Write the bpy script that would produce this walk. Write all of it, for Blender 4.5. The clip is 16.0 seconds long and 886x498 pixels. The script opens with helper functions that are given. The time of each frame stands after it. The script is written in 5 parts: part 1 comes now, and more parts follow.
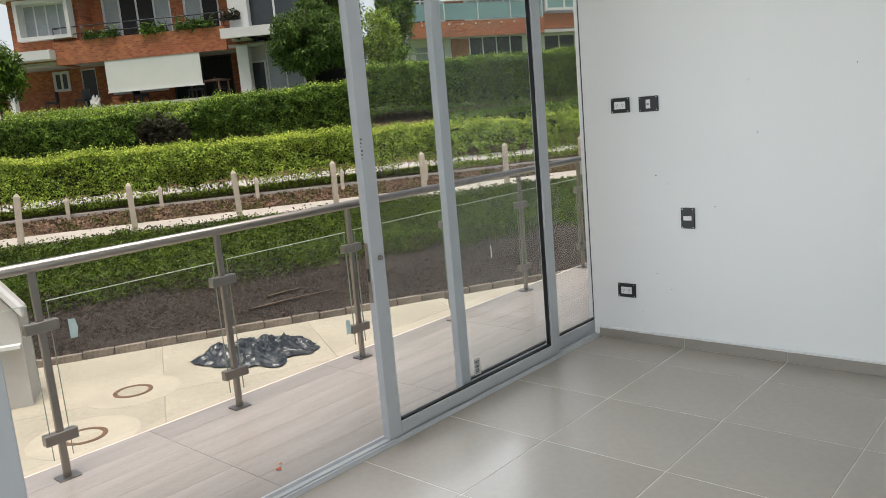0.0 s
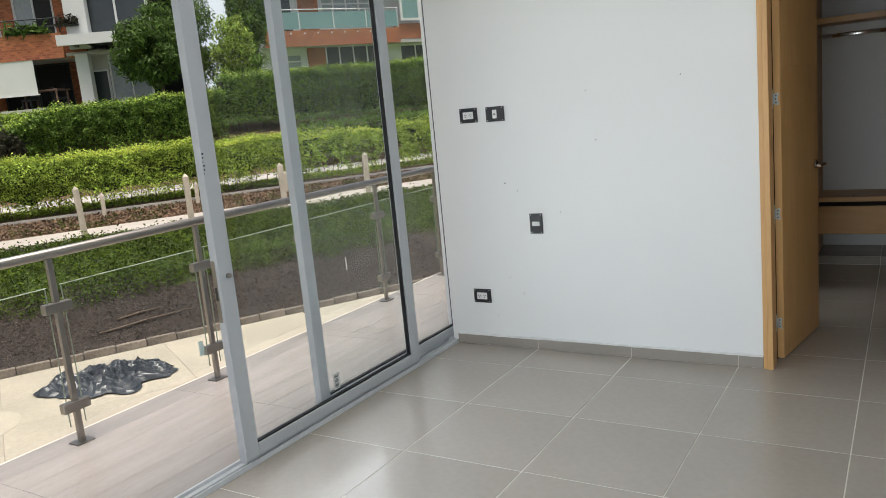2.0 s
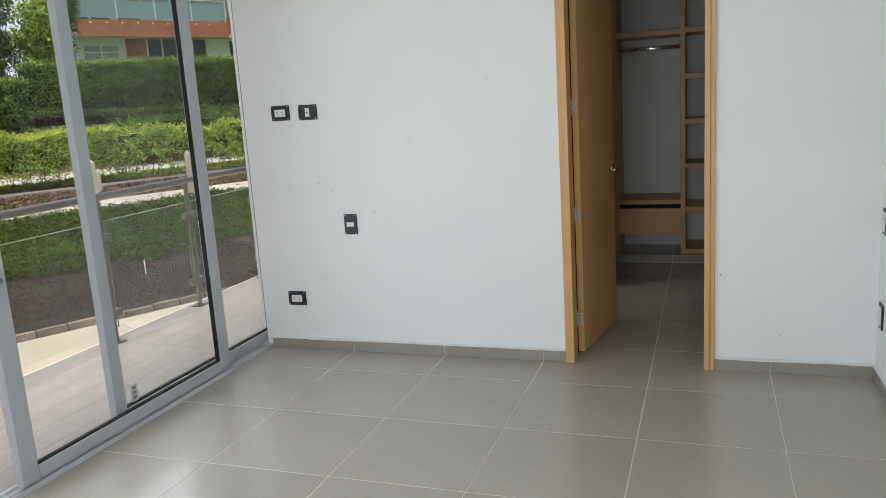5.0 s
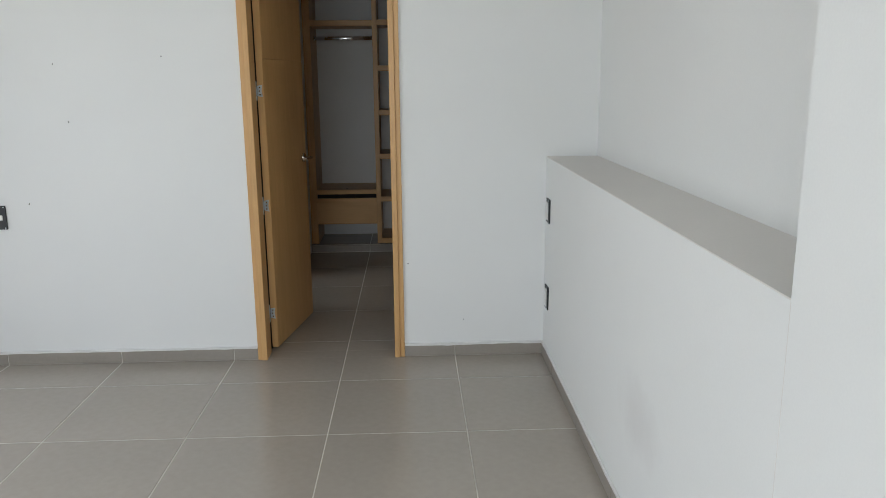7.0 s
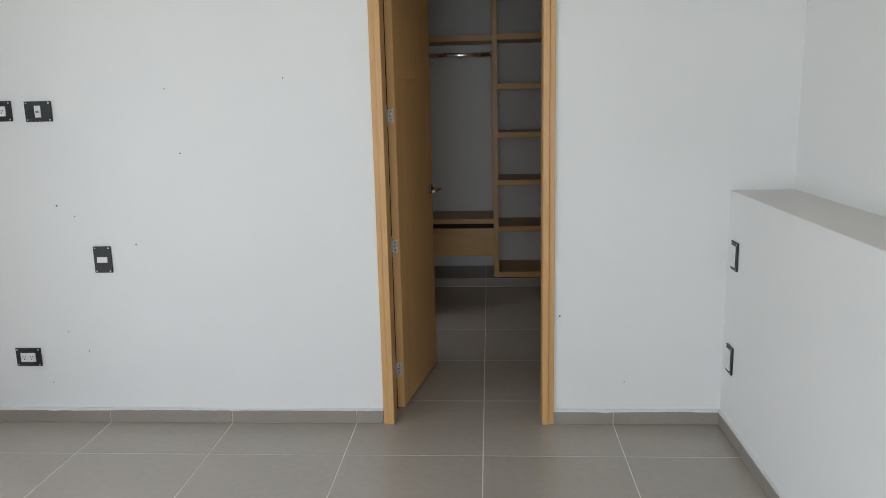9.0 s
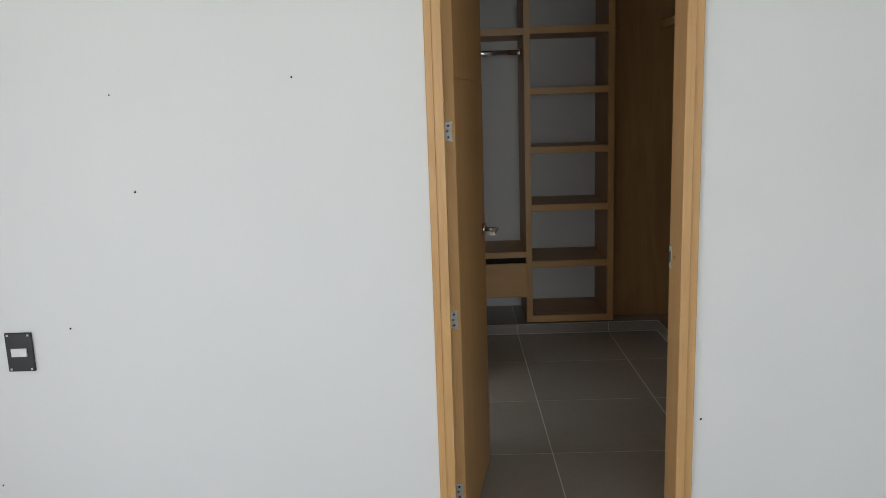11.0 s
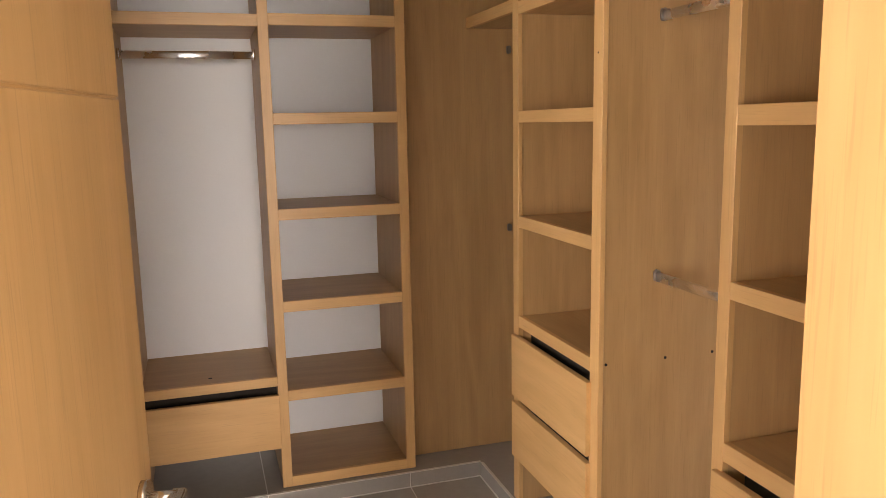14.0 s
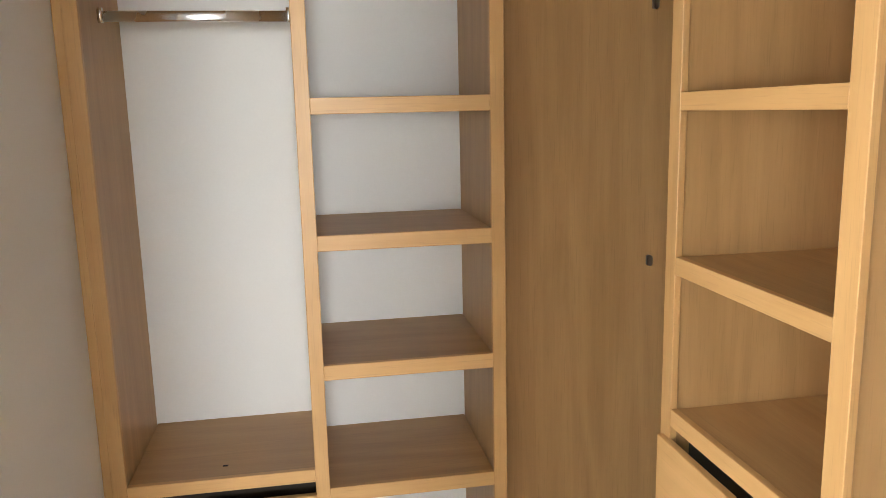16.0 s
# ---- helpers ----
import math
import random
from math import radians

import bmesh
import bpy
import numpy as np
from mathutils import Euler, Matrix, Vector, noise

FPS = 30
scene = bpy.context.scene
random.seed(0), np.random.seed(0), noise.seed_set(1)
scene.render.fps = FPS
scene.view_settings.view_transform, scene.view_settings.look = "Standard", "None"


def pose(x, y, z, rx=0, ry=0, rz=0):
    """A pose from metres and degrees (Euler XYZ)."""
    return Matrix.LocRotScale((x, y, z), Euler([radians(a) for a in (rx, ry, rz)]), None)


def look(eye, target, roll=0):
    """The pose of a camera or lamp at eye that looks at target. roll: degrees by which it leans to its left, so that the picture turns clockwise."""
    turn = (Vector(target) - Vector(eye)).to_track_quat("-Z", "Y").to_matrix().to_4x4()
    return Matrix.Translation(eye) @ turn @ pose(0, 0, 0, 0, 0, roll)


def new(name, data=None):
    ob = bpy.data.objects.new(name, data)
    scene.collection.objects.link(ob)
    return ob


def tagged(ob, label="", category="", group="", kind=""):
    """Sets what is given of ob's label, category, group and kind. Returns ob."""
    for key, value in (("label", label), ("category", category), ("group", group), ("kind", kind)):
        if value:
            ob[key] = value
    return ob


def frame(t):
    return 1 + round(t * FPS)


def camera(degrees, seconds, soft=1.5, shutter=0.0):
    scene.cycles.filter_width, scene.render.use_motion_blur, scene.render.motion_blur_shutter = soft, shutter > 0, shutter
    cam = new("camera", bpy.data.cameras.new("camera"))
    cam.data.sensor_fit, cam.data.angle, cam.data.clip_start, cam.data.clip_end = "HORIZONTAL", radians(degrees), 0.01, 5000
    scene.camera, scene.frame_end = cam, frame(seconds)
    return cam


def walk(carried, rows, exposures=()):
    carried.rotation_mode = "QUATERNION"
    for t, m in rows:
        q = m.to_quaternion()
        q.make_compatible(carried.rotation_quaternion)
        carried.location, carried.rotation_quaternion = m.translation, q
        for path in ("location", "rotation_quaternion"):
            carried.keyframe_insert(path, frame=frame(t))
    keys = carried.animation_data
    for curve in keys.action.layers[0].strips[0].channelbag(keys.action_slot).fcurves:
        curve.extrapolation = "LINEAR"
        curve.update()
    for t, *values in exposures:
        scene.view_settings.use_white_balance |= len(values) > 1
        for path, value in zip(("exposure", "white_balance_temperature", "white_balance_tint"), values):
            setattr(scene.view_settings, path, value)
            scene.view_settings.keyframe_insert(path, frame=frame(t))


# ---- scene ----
cam = camera(60.2, 16.0, soft=0.8)
PATH = [
    (0, (0.15, -4.274, 1.523), (-1.172, -2.812, 1.179), -5.0),
    (0.5, (0.169, -4.252, 1.518), (-1.043, -2.7, 1.171), -5.2),
    (1, (0.178, -4.25, 1.516), (-0.962, -2.643, 1.17), -5.3),
    (1.5, (0.19, -4.235, 1.531), (-0.894, -2.591, 1.179), -5.2),
    (2, (0.194, -4.228, 1.53), (-0.847, -2.558, 1.177), -5.5),
    (2.5, (0.2, -4.229, 1.524), (-0.814, -2.539, 1.182), -5.7),
    (3, (0.206, -4.219, 1.526), (-0.772, -2.506, 1.198), -5.7),
    (3.2, (0.212, -4.217, 1.526), (-0.747, -2.491, 1.204), -5.7),
    (5.3, (0.296, -4.09, 1.503), (-0.227, -2.202, 1.104), -2.8),
    (5.5, (0.26, -4.053, 1.516), (-0.159, -2.14, 1.111), -2.2),
    (6, (0.257, -3.974, 1.499), (0.028, -2.026, 1.108), -1.1),
    (6.5, (0.318, -3.964, 1.495), (0.244, -2.006, 1.092), -0.1),
    (6.6, (0.358, -3.955, 1.496), (0.306, -1.999, 1.081), -0.2),
    (7, (0.382, -3.974, 1.484), (0.459, -2.024, 1.049), -0.5),
    (7.5, (0.373, -3.972, 1.506), (0.546, -2.026, 1.08), -1.0),
    (8, (0.27, -3.908, 1.521), (0.423, -1.957, 1.109), -1.7),
    (8.5, (0.163, -3.664, 1.501), (0.181, -1.705, 1.098), -1.7),
    (9, (0.042, -3.368, 1.509), (-0.083, -1.41, 1.118), -1.3),
    (9.2, (-0.019, -3.261, 1.496), (-0.163, -1.306, 1.099), -1.5),
    (11.3, (-0.41, -2.048, 1.516), (-0.381, -0.083, 1.145), -2.2),
    (11.5, (-0.409, -1.901, 1.518), (-0.337, 0.062, 1.14), -2.4),
    (12, (-0.361, -1.539, 1.521), (-0.247, 0.424, 1.154), -2.4),
    (12.5, (-0.341, -1.238, 1.518), (-0.092, 0.714, 1.166), -1.9),
    (13, (-0.328, -0.898, 1.534), (0.125, 1.016, 1.179), -1.8),
    (13.5, (-0.236, -0.611, 1.552), (0.256, 1.295, 1.209), -1.9),
    (14, (-0.172, -0.369, 1.549), (0.418, 1.514, 1.223), -1.1),
    (14.5, (-0.157, -0.097, 1.562), (0.676, 1.694, 1.243), -1.6),
    (15, (-0.079, 0.116, 1.547), (0.75, 1.909, 1.228), -3.3),
    (15.5, (0.055, 0.324, 1.574), (0.649, 2.213, 1.292), -2.9),
    (16, (0.096, 0.576, 1.557), (0.429, 2.516, 1.2), -1.3),
]
EXPOSURES = [
    (0, 0.16, 6500, 8), (1.5, 0.29, 6450, 8), (3.2, 0.3, 6450, 7), (5.3, 0.24, 6450, 8), (7, 0.16, 6500, 9), (9.2, 0.22, 6500, 10), (11.3, 0.27, 6550, 10), (12, 0.44, 6600, 11), (12.5, 0.62, 6800, 13),
    (13, 0.85, 6950, 17), (13.5, 1.78, 7900, 23), (14, 2.7, 7800, 22), (14.5, 3.18, 7800, 14), (15.5, 3.13, 8200, 18), (16, 3.32, 7000, 11),
]
walk(cam, [(t, look(eye, target, roll)) for t, eye, target, roll in PATH], EXPOSURES)

# ---- world, sun, exposure ----
world = bpy.data.worlds.new("sky")
scene.world = world
world.use_nodes = True
wn = world.node_tree.nodes
sky = wn.new("ShaderNodeTexSky")
sky.sky_type = "NISHITA"
sky.sun_disc = False
sky.sun_elevation = radians(79)
sky.sun_rotation = radians(144)
sky.air_density = 0.7
sky.dust_density = 9.0
world.node_tree.links.new(sky.outputs[0], wn["Background"].inputs[0])
wn["Background"].inputs[1].default_value = 0.145

sun_data = bpy.data.lights.new("sun", "SUN")
sun_data.energy = 2.25
sun_data.angle = radians(24)
sun_data.color = (1.0, 0.965, 0.90)
sun = new("sun", sun_data)
sun.matrix_world = look((1.6, -2.2, 14.2), (0, 0, 0))

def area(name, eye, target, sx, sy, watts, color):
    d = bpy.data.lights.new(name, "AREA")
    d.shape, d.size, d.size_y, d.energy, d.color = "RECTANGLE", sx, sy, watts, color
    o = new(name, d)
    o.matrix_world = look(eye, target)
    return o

# sky light in the sliding door; two fill lamps added in unseen openings
area("daylight_sliding_door", (-2.34, -3.2, 1.1), (0, -3.2, 1.1), 4.4, 1.6, 40, (0.92, 0.975, 1.04))
area("rear_fill_lamp", (-0.05, -6.55, 1.5), (-0.05, 0, -0.8), 1.5, 1.45, 46, (0.92, 0.975, 1.04))
# unseen side window, added to brighten the closet's east side
area("closet_fill_lamp", (-2.40, 0.68, 1.55), (0.2, 1.2, 1.2), 0.85, 1.0, 7.9, (0.92, 0.975, 1.04))

# ---- small builders ----
def mesh_of(bm, name, bevel=0.0, segments=1):
    if bevel:
        bmesh.ops.bevel(bm, geom=list(bm.edges), offset=bevel, segments=segments, affect="EDGES", clamp_overlap=True)
    me = bpy.data.meshes.new(name)
    bm.to_mesh(me)
    bm.free()
    return me

def box(x0, x1, y0, y1, z0, z1, bm=None):
    bm = bm or bmesh.new()
    vs = [bm.verts.new((x, y, z)) for z in (z0, z1) for x, y in ((x0, y0), (x1, y0), (x1, y1), (x0, y1))]
    for f in ((3, 2, 1, 0), (4, 5, 6, 7), (0, 1, 5, 4), (1, 2, 6, 5), (2, 3, 7, 6), (3, 0, 4, 7)):
        bm.faces.new([vs[i] for i in f])
    return bm

def rod(a, b, r, n=12, bm=None, r2=None):
    bm = bm or bmesh.new()
    a, b = Vector(a), Vector(b)
    q = (b - a).to_track_quat("Z", "Y").to_matrix()
    rings = []
    for c, rr in ((a, r), (b, r if r2 is None else r2)):
        rings.append([bm.verts.new(c + q @ Vector((rr * math.cos(2 * math.pi * i / n), rr * math.sin(2 * math.pi * i / n), 0))) for i in range(n)])
    for i in range(n):
        f = bm.faces.new((rings[0][i], rings[0][(i + 1) % n], rings[1][(i + 1) % n], rings[1][i]))
        f.smooth = True
    bm.faces.new(rings[0][::-1])
    bm.faces.new(rings[1])
    return bm

def oval_rod(a, b, wide, tall, bm=None):
    """A hanging tube of oval section, level, from a to b."""
    bm = bm or bmesh.new()
    a, b = Vector(a), Vector(b)
    side = (b - a).cross(Vector((0, 0, 1))).normalized()
    n = 16
    flat = (tall - wide) / 2
    ring = [(math.cos(2 * math.pi * (i + 0.5) / n) * wide / 2, math.sin(2 * math.pi * (i + 0.5) / n) * wide / 2) for i in range(n)]
    rings = [[bm.verts.new(c + side * u + Vector((0, 0, v + math.copysign(flat, v)))) for u, v in ring] for c in (a, b)]
    for i in range(n):
        bm.faces.new((rings[0][i], rings[0][(i + 1) % n], rings[1][(i + 1) % n], rings[1][i])).smooth = True
    bm.faces.new(rings[0][::-1])
    bm.faces.new(rings[1])
    bmesh.ops.recalc_face_normals(bm, faces=bm.faces)
    return bm

def plate(pts, thick, bm=None):
    """A flat polygon of points in order, given depth along the vector thick."""
    bm = bm or bmesh.new()
    t = Vector(thick)
    lo = [bm.verts.new(Vector(p)) for p in pts]
    hi = [bm.verts.new(Vector(p) + t) for p in pts]
    n = len(pts)
    bm.faces.new(lo[::-1])
    bm.faces.new(hi)
    for i in range(n):
        bm.faces.new((lo[i], lo[(i + 1) % n], hi[(i + 1) % n], hi[i]))
    bmesh.ops.recalc_face_normals(bm, faces=bm.faces)
    return bm

def thing(name, at, label="", category="", group="", kind=""):
    e = new(name)
    e.location = at
    e.empty_display_size = 0.1
    tagged(e, label, category, group, kind)
    return e

def part(name, bm, material, parent=None, label="", bevel=0.0, segments=1):
    me = bm if isinstance(bm, bpy.types.Mesh) else mesh_of(bm, name, bevel, segments)
    if not me.materials:
        me.materials.append(material)
    o = new(name, me)
    if parent is not None:
        o.parent = parent
        base = Matrix.Translation(parent.location)
        if parent.parent is not None:
            base = Matrix.Identity(4) if parent.type == "MESH" else base
        o.matrix_parent_inverse = base.inverted()
    if label:
        o["label"] = label
    return o

def built(name, bm, material, label, category="", kind="structure", bevel=0.0):
    return tagged(part(name, bm, material, None, "", bevel), label, category, "", kind)

# ---- materials ----
def material(name, base, rough=0.5, metal=0.0, vary=0.08, scale=3.0, fine=60.0, bump=0.1, stretch=(1, 1, 1), second=None, per_object=0.0, per_island=0.0, spec=0.5, rough_vary=0.08):
    m = bpy.data.materials.new(name)
    m.use_nodes = True
    nt = m.node_tree
    N, L = nt.nodes, nt.links
    p = N["Principled BSDF"]
    co = N.new("ShaderNodeTexCoord")
    mp = N.new("ShaderNodeMapping")
    mp.inputs["Scale"].default_value = stretch
    L.new(co.outputs["Object"], mp.inputs[0])
    n1 = N.new("ShaderNodeTexNoise")
    n1.inputs["Scale"].default_value = scale
    n1.inputs["Detail"].default_value = 5
    n2 = N.new("ShaderNodeTexNoise")
    n2.inputs["Scale"].default_value = fine
    n2.inputs["Detail"].default_value = 4
    for n in (n1, n2):
        L.new(mp.outputs[0], n.inputs["Vector"])
    ad = N.new("ShaderNodeMath")
    ad.operation = "MULTIPLY_ADD"
    ad.inputs[1].default_value = 0.6
    L.new(n1.outputs[0], ad.inputs[0])
    mu = N.new("ShaderNodeMath")
    mu.operation = "MULTIPLY"
    mu.inputs[1].default_value = 0.4
    L.new(n2.outputs[0], mu.inputs[0])
    L.new(mu.outputs[0], ad.inputs[2])
    ramp = N.new("ShaderNodeValToRGB")
    c2 = second or tuple(c * (1 - 2 * vary) for c in base)
    c1 = base if second else tuple(min(1, c * (1 + vary)) for c in base)
    ramp.color_ramp.elements[0].position, ramp.color_ramp.elements[1].position = 0.3, 0.7
    ramp.color_ramp.elements[0].color = (*c2, 1)
    ramp.color_ramp.elements[1].color = (*c1, 1)
    L.new(ad.outputs[0], ramp.inputs[0])
    color = ramp.outputs[0]
    for amount, kind in ((per_object, "obj"), (per_island, "isl")):
        if amount:
            src = N.new("ShaderNodeObjectInfo").outputs["Random"] if kind == "obj" else N.new("ShaderNodeNewGeometry").outputs["Random Per Island"]
            mr = N.new("ShaderNodeMapRange")
            mr.inputs["To Min"].default_value, mr.inputs["To Max"].default_value = 1 - amount, 1 + amount
            L.new(src, mr.inputs[0])
            hs = N.new("ShaderNodeHueSaturation")
            L.new(mr.outputs[0], hs.inputs["Value"])
            L.new(color, hs.inputs["Color"])
            color = hs.outputs[0]
    L.new(color, p.inputs["Base Color"])
    rr = N.new("ShaderNodeMapRange")
    rr.inputs["To Min"].default_value, rr.inputs["To Max"].default_value = max(0.02, rough - rough_vary), min(1, rough + rough_vary)
    L.new(n1.outputs[0], rr.inputs[0])
    L.new(rr.outputs[0], p.inputs["Roughness"])
    p.inputs["Metallic"].default_value = metal
    p.inputs["Specular IOR Level"].default_value = spec
    if bump:
        b = N.new("ShaderNodeBump")
        b.inputs["Strength"].default_value = bump
        b.inputs["Distance"].default_value = 0.004
        L.new(ad.outputs[0], b.inputs["Height"])
        L.new(b.outputs[0], p.inputs["Normal"])
    return m

def glass_material(name, tint, dirt=0.03, mirror=0.04):
    """Clear glass: see-through, mirror-like towards grazing angles, with a thin film of dust."""
    m = bpy.data.materials.new(name)
    m.use_nodes = True
    N, L = m.node_tree.nodes, m.node_tree.links
    out = N["Material Output"]
    N.remove(N["Principled BSDF"])
    tr, gl, mx, lw = N.new("ShaderNodeBsdfTransparent"), N.new("ShaderNodeBsdfGlossy"), N.new("ShaderNodeMixShader"), N.new("ShaderNodeLayerWeight")
    tr.inputs[0].default_value = (*tint, 1)
    gl.inputs["Roughness"].default_value = 0.02
    lw.inputs[0].default_value = 0.5
    pw, ma = N.new("ShaderNodeMath"), N.new("ShaderNodeMath")
    pw.operation, ma.operation = "POWER", "MULTIPLY_ADD"
    pw.inputs[1].default_value = 5.0
    ma.inputs[1].default_value, ma.inputs[2].default_value = 0.9, mirror
    L.new(lw.outputs["Facing"], pw.inputs[0])
    L.new(pw.outputs[0], ma.inputs[0])
    L.new(ma.outputs[0], mx.inputs[0])
    L.new(tr.outputs[0], mx.inputs[1])
    L.new(gl.outputs[0], mx.inputs[2])
    df, nz, mr, m2 = N.new("ShaderNodeBsdfTranslucent"), N.new("ShaderNodeTexNoise"), N.new("ShaderNodeMapRange"), N.new("ShaderNodeMixShader")
    df.inputs[0].default_value = (0.66, 0.72, 0.74, 1)
    nz.inputs["Scale"].default_value, nz.inputs["Detail"].default_value = 3.0, 6
    co = N.new("ShaderNodeTexCoord")
    L.new(co.outputs["Object"], nz.inputs["Vector"])
    mr.inputs["From Min"].default_value, mr.inputs["From Max"].default_value = 0.35, 0.75
    mr.inputs["To Min"].default_value, mr.inputs["To Max"].default_value = dirt * 0.7, dirt * 1.3
    L.new(nz.outputs[0], mr.inputs[0])
    L.new(mr.outputs[0], m2.inputs[0])
    L.new(mx.outputs[0], m2.inputs[1])
    L.new(df.outputs[0], m2.inputs[2])
    L.new(m2.outputs[0], out.inputs[0])
    return m

def wood_material(name, light, dark, axis, rough=0.42, per_object=0.05):
    """Oak veneer with its grain along the given axis."""
    m = bpy.data.materials.new(name)
    m.use_nodes = True
    N, L = m.node_tree.nodes, m.node_tree.links
    p = N["Principled BSDF"]
    co = N.new("ShaderNodeTexCoord")
    info = N.new("ShaderNodeObjectInfo")
    off = N.new("ShaderNodeVectorMath")
    off.operation = "MULTIPLY_ADD"
    off.inputs[1].default_value = (3.1, 2.3, 4.7)
    cmb = N.new("ShaderNodeCombineXYZ")
    for i in range(3):
        L.new(info.outputs["Random"], cmb.inputs[i])
    L.new(cmb.outputs[0], off.inputs[0])
    L.new(co.outputs["Object"], off.inputs[2])
    fine, broad = [48, 48, 48], [5, 5, 5]
    fine["xyz".index(axis)], broad["xyz".index(axis)] = 1.1, 1.0
    outs = []
    pore = [260, 260, 260]
    pore["xyz".index(axis)] = 9
    for sc, detail, dist in ((fine, 4, 1.2), (broad, 5, 2.4), (pore, 2, 0.0)):
        mp = N.new("ShaderNodeMapping")
        mp.inputs["Scale"].default_value = sc
        L.new(off.outputs[0], mp.inputs[0])
        n = N.new("ShaderNodeTexNoise")
        n.inputs["Scale"].default_value = 1.0
        n.inputs["Detail"].default_value = detail
        n.inputs["Distortion"].default_value = dist
        L.new(mp.outputs[0], n.inputs["Vector"])
        outs.append(n.outputs[0])
    mx = N.new("ShaderNodeMix")
    mx.inputs[0].default_value = 0.68
    L.new(outs[0], mx.inputs[2])
    L.new(outs[1], mx.inputs[3])
    wave, wm = N.new("ShaderNodeTexWave"), N.new("ShaderNodeMapping")
    arcs = [9, 9, 9]
    arcs["xyz".index(axis)] = 0.9
    wm.inputs["Scale"].default_value = arcs
    L.new(off.outputs[0], wm.inputs[0])
    wave.bands_direction = "DIAGONAL"
    wave.inputs["Scale"].default_value = 0.8
    wave.inputs["Distortion"].default_value = 9.0
    wave.inputs["Detail"].default_value = 3.0
    wave.inputs["Detail Scale"].default_value = 0.7
    L.new(wm.outputs[0], wave.inputs["Vector"])
    figure = N.new("ShaderNodeMix")
    figure.inputs[0].default_value = 0.07
    L.new(mx.outputs[0], figure.inputs[2])
    L.new(wave.outputs["Fac"], figure.inputs[3])
    ramp = N.new("ShaderNodeValToRGB")
    ramp.color_ramp.elements[0].position, ramp.color_ramp.elements[1].position = 0.3, 0.68
    ramp.color_ramp.elements[0].color = (*dark, 1)
    ramp.color_ramp.elements[1].color = (*light, 1)
    L.new(figure.outputs[0], ramp.inputs[0])
    hs = N.new("ShaderNodeHueSaturation")
    mr = N.new("ShaderNodeMapRange")
    mr.inputs["To Min"].default_value, mr.inputs["To Max"].default_value = 1 - per_object, 1 + per_object
    L.new(info.outputs["Random"], mr.inputs[0])
    L.new(mr.outputs[0], hs.inputs["Value"])
    pr = N.new("ShaderNodeMapRange")
    pr.inputs["From Min"].default_value, pr.inputs["From Max"].default_value = 0.58, 0.72
    pr.inputs["To Min"].default_value, pr.inputs["To Max"].default_value = 0.0, 0.22
    L.new(outs[2], pr.inputs[0])
    pm = N.new("ShaderNodeMix")
    pm.data_type = "RGBA"
    L.new(pr.outputs[0], pm.inputs[0])
    L.new(ramp.outputs[0], pm.inputs[6])
    pm.inputs[7].default_value = (*(c * 0.55 for c in dark), 1)
    L.new(pm.outputs[2], hs.inputs["Color"])
    L.new(hs.outputs[0], p.inputs["Base Color"])
    p.inputs["Roughness"].default_value = rough
    b = N.new("ShaderNodeBump")
    b.inputs["Strength"].default_value = 0.08
    b.inputs["Distance"].default_value = 0.002
    L.new(outs[0], b.inputs["Height"])
    L.new(b.outputs[0], p.inputs["Normal"])
    return m

M_WALL = material("white_wall_paint", (0.80, 0.81, 0.80), 0.75, 0, 0.015, 1.2, 180, 0.12)
M_WALL_LOW = material("white_wall_paint_smudged", (0.80, 0.81, 0.80), 0.75, 0, 0.015, 1.2, 180, 0.12)
def smudge(m, at, size, tone):
    """A faint round grey smudge on the paint, with ragged edges."""
    N, L = m.node_tree.nodes, m.node_tree.links
    p = N["Principled BSDF"]
    geo, sub, div, ln, nz, add, mr, mx = (N.new("ShaderNode" + k) for k in ("NewGeometry", "VectorMath", "VectorMath", "VectorMath", "TexNoise", "Math", "MapRange", "Mix"))
    sub.operation, div.operation, ln.operation, add.operation = "SUBTRACT", "DIVIDE", "LENGTH", "ADD"
    sub.inputs[1].default_value, div.inputs[1].default_value = at, size
    L.new(geo.outputs["Position"], sub.inputs[0])
    L.new(sub.outputs[0], div.inputs[0])
    L.new(div.outputs[0], ln.inputs[0])
    nz.inputs["Scale"].default_value = 9.0
    L.new(geo.outputs["Position"], nz.inputs["Vector"])
    L.new(ln.outputs["Value"], add.inputs[0])
    L.new(nz.outputs[0], add.inputs[1])
    mr.inputs["From Min"].default_value, mr.inputs["From Max"].default_value = 0.7, 1.7
    mr.inputs["To Min"].default_value, mr.inputs["To Max"].default_value = 1.0, 0.0
    L.new(add.outputs[0], mr.inputs[0])
    mx.data_type = "RGBA"
    L.new(mr.outputs[0], mx.inputs[0])
    L.new(p.inputs["Base Color"].links[0].from_socket, mx.inputs[6])
    mx.inputs[7].default_value = (*tone, 1)
    L.new(mx.outputs[2], p.inputs["Base Color"])
smudge(M_WALL_LOW, (1.078, -1.78, 0.43), (0.2, 0.2, 0.13), (0.735, 0.735, 0.725))
M_CEIL = material("ceiling_paint", (0.78, 0.775, 0.76), 0.85, 0, 0.015, 2, 90, 0.06)
M_LEDGE = material("ledge_paint", (0.74, 0.72, 0.69), 0.7, 0, 0.02, 2, 150, 0.1)
M_TILE = material("taupe_porcelain", (0.385, 0.346, 0.302), 0.21, 0, 0.05, 0.9, 30, 0.02, per_object=0.035, rough_vary=0.10)
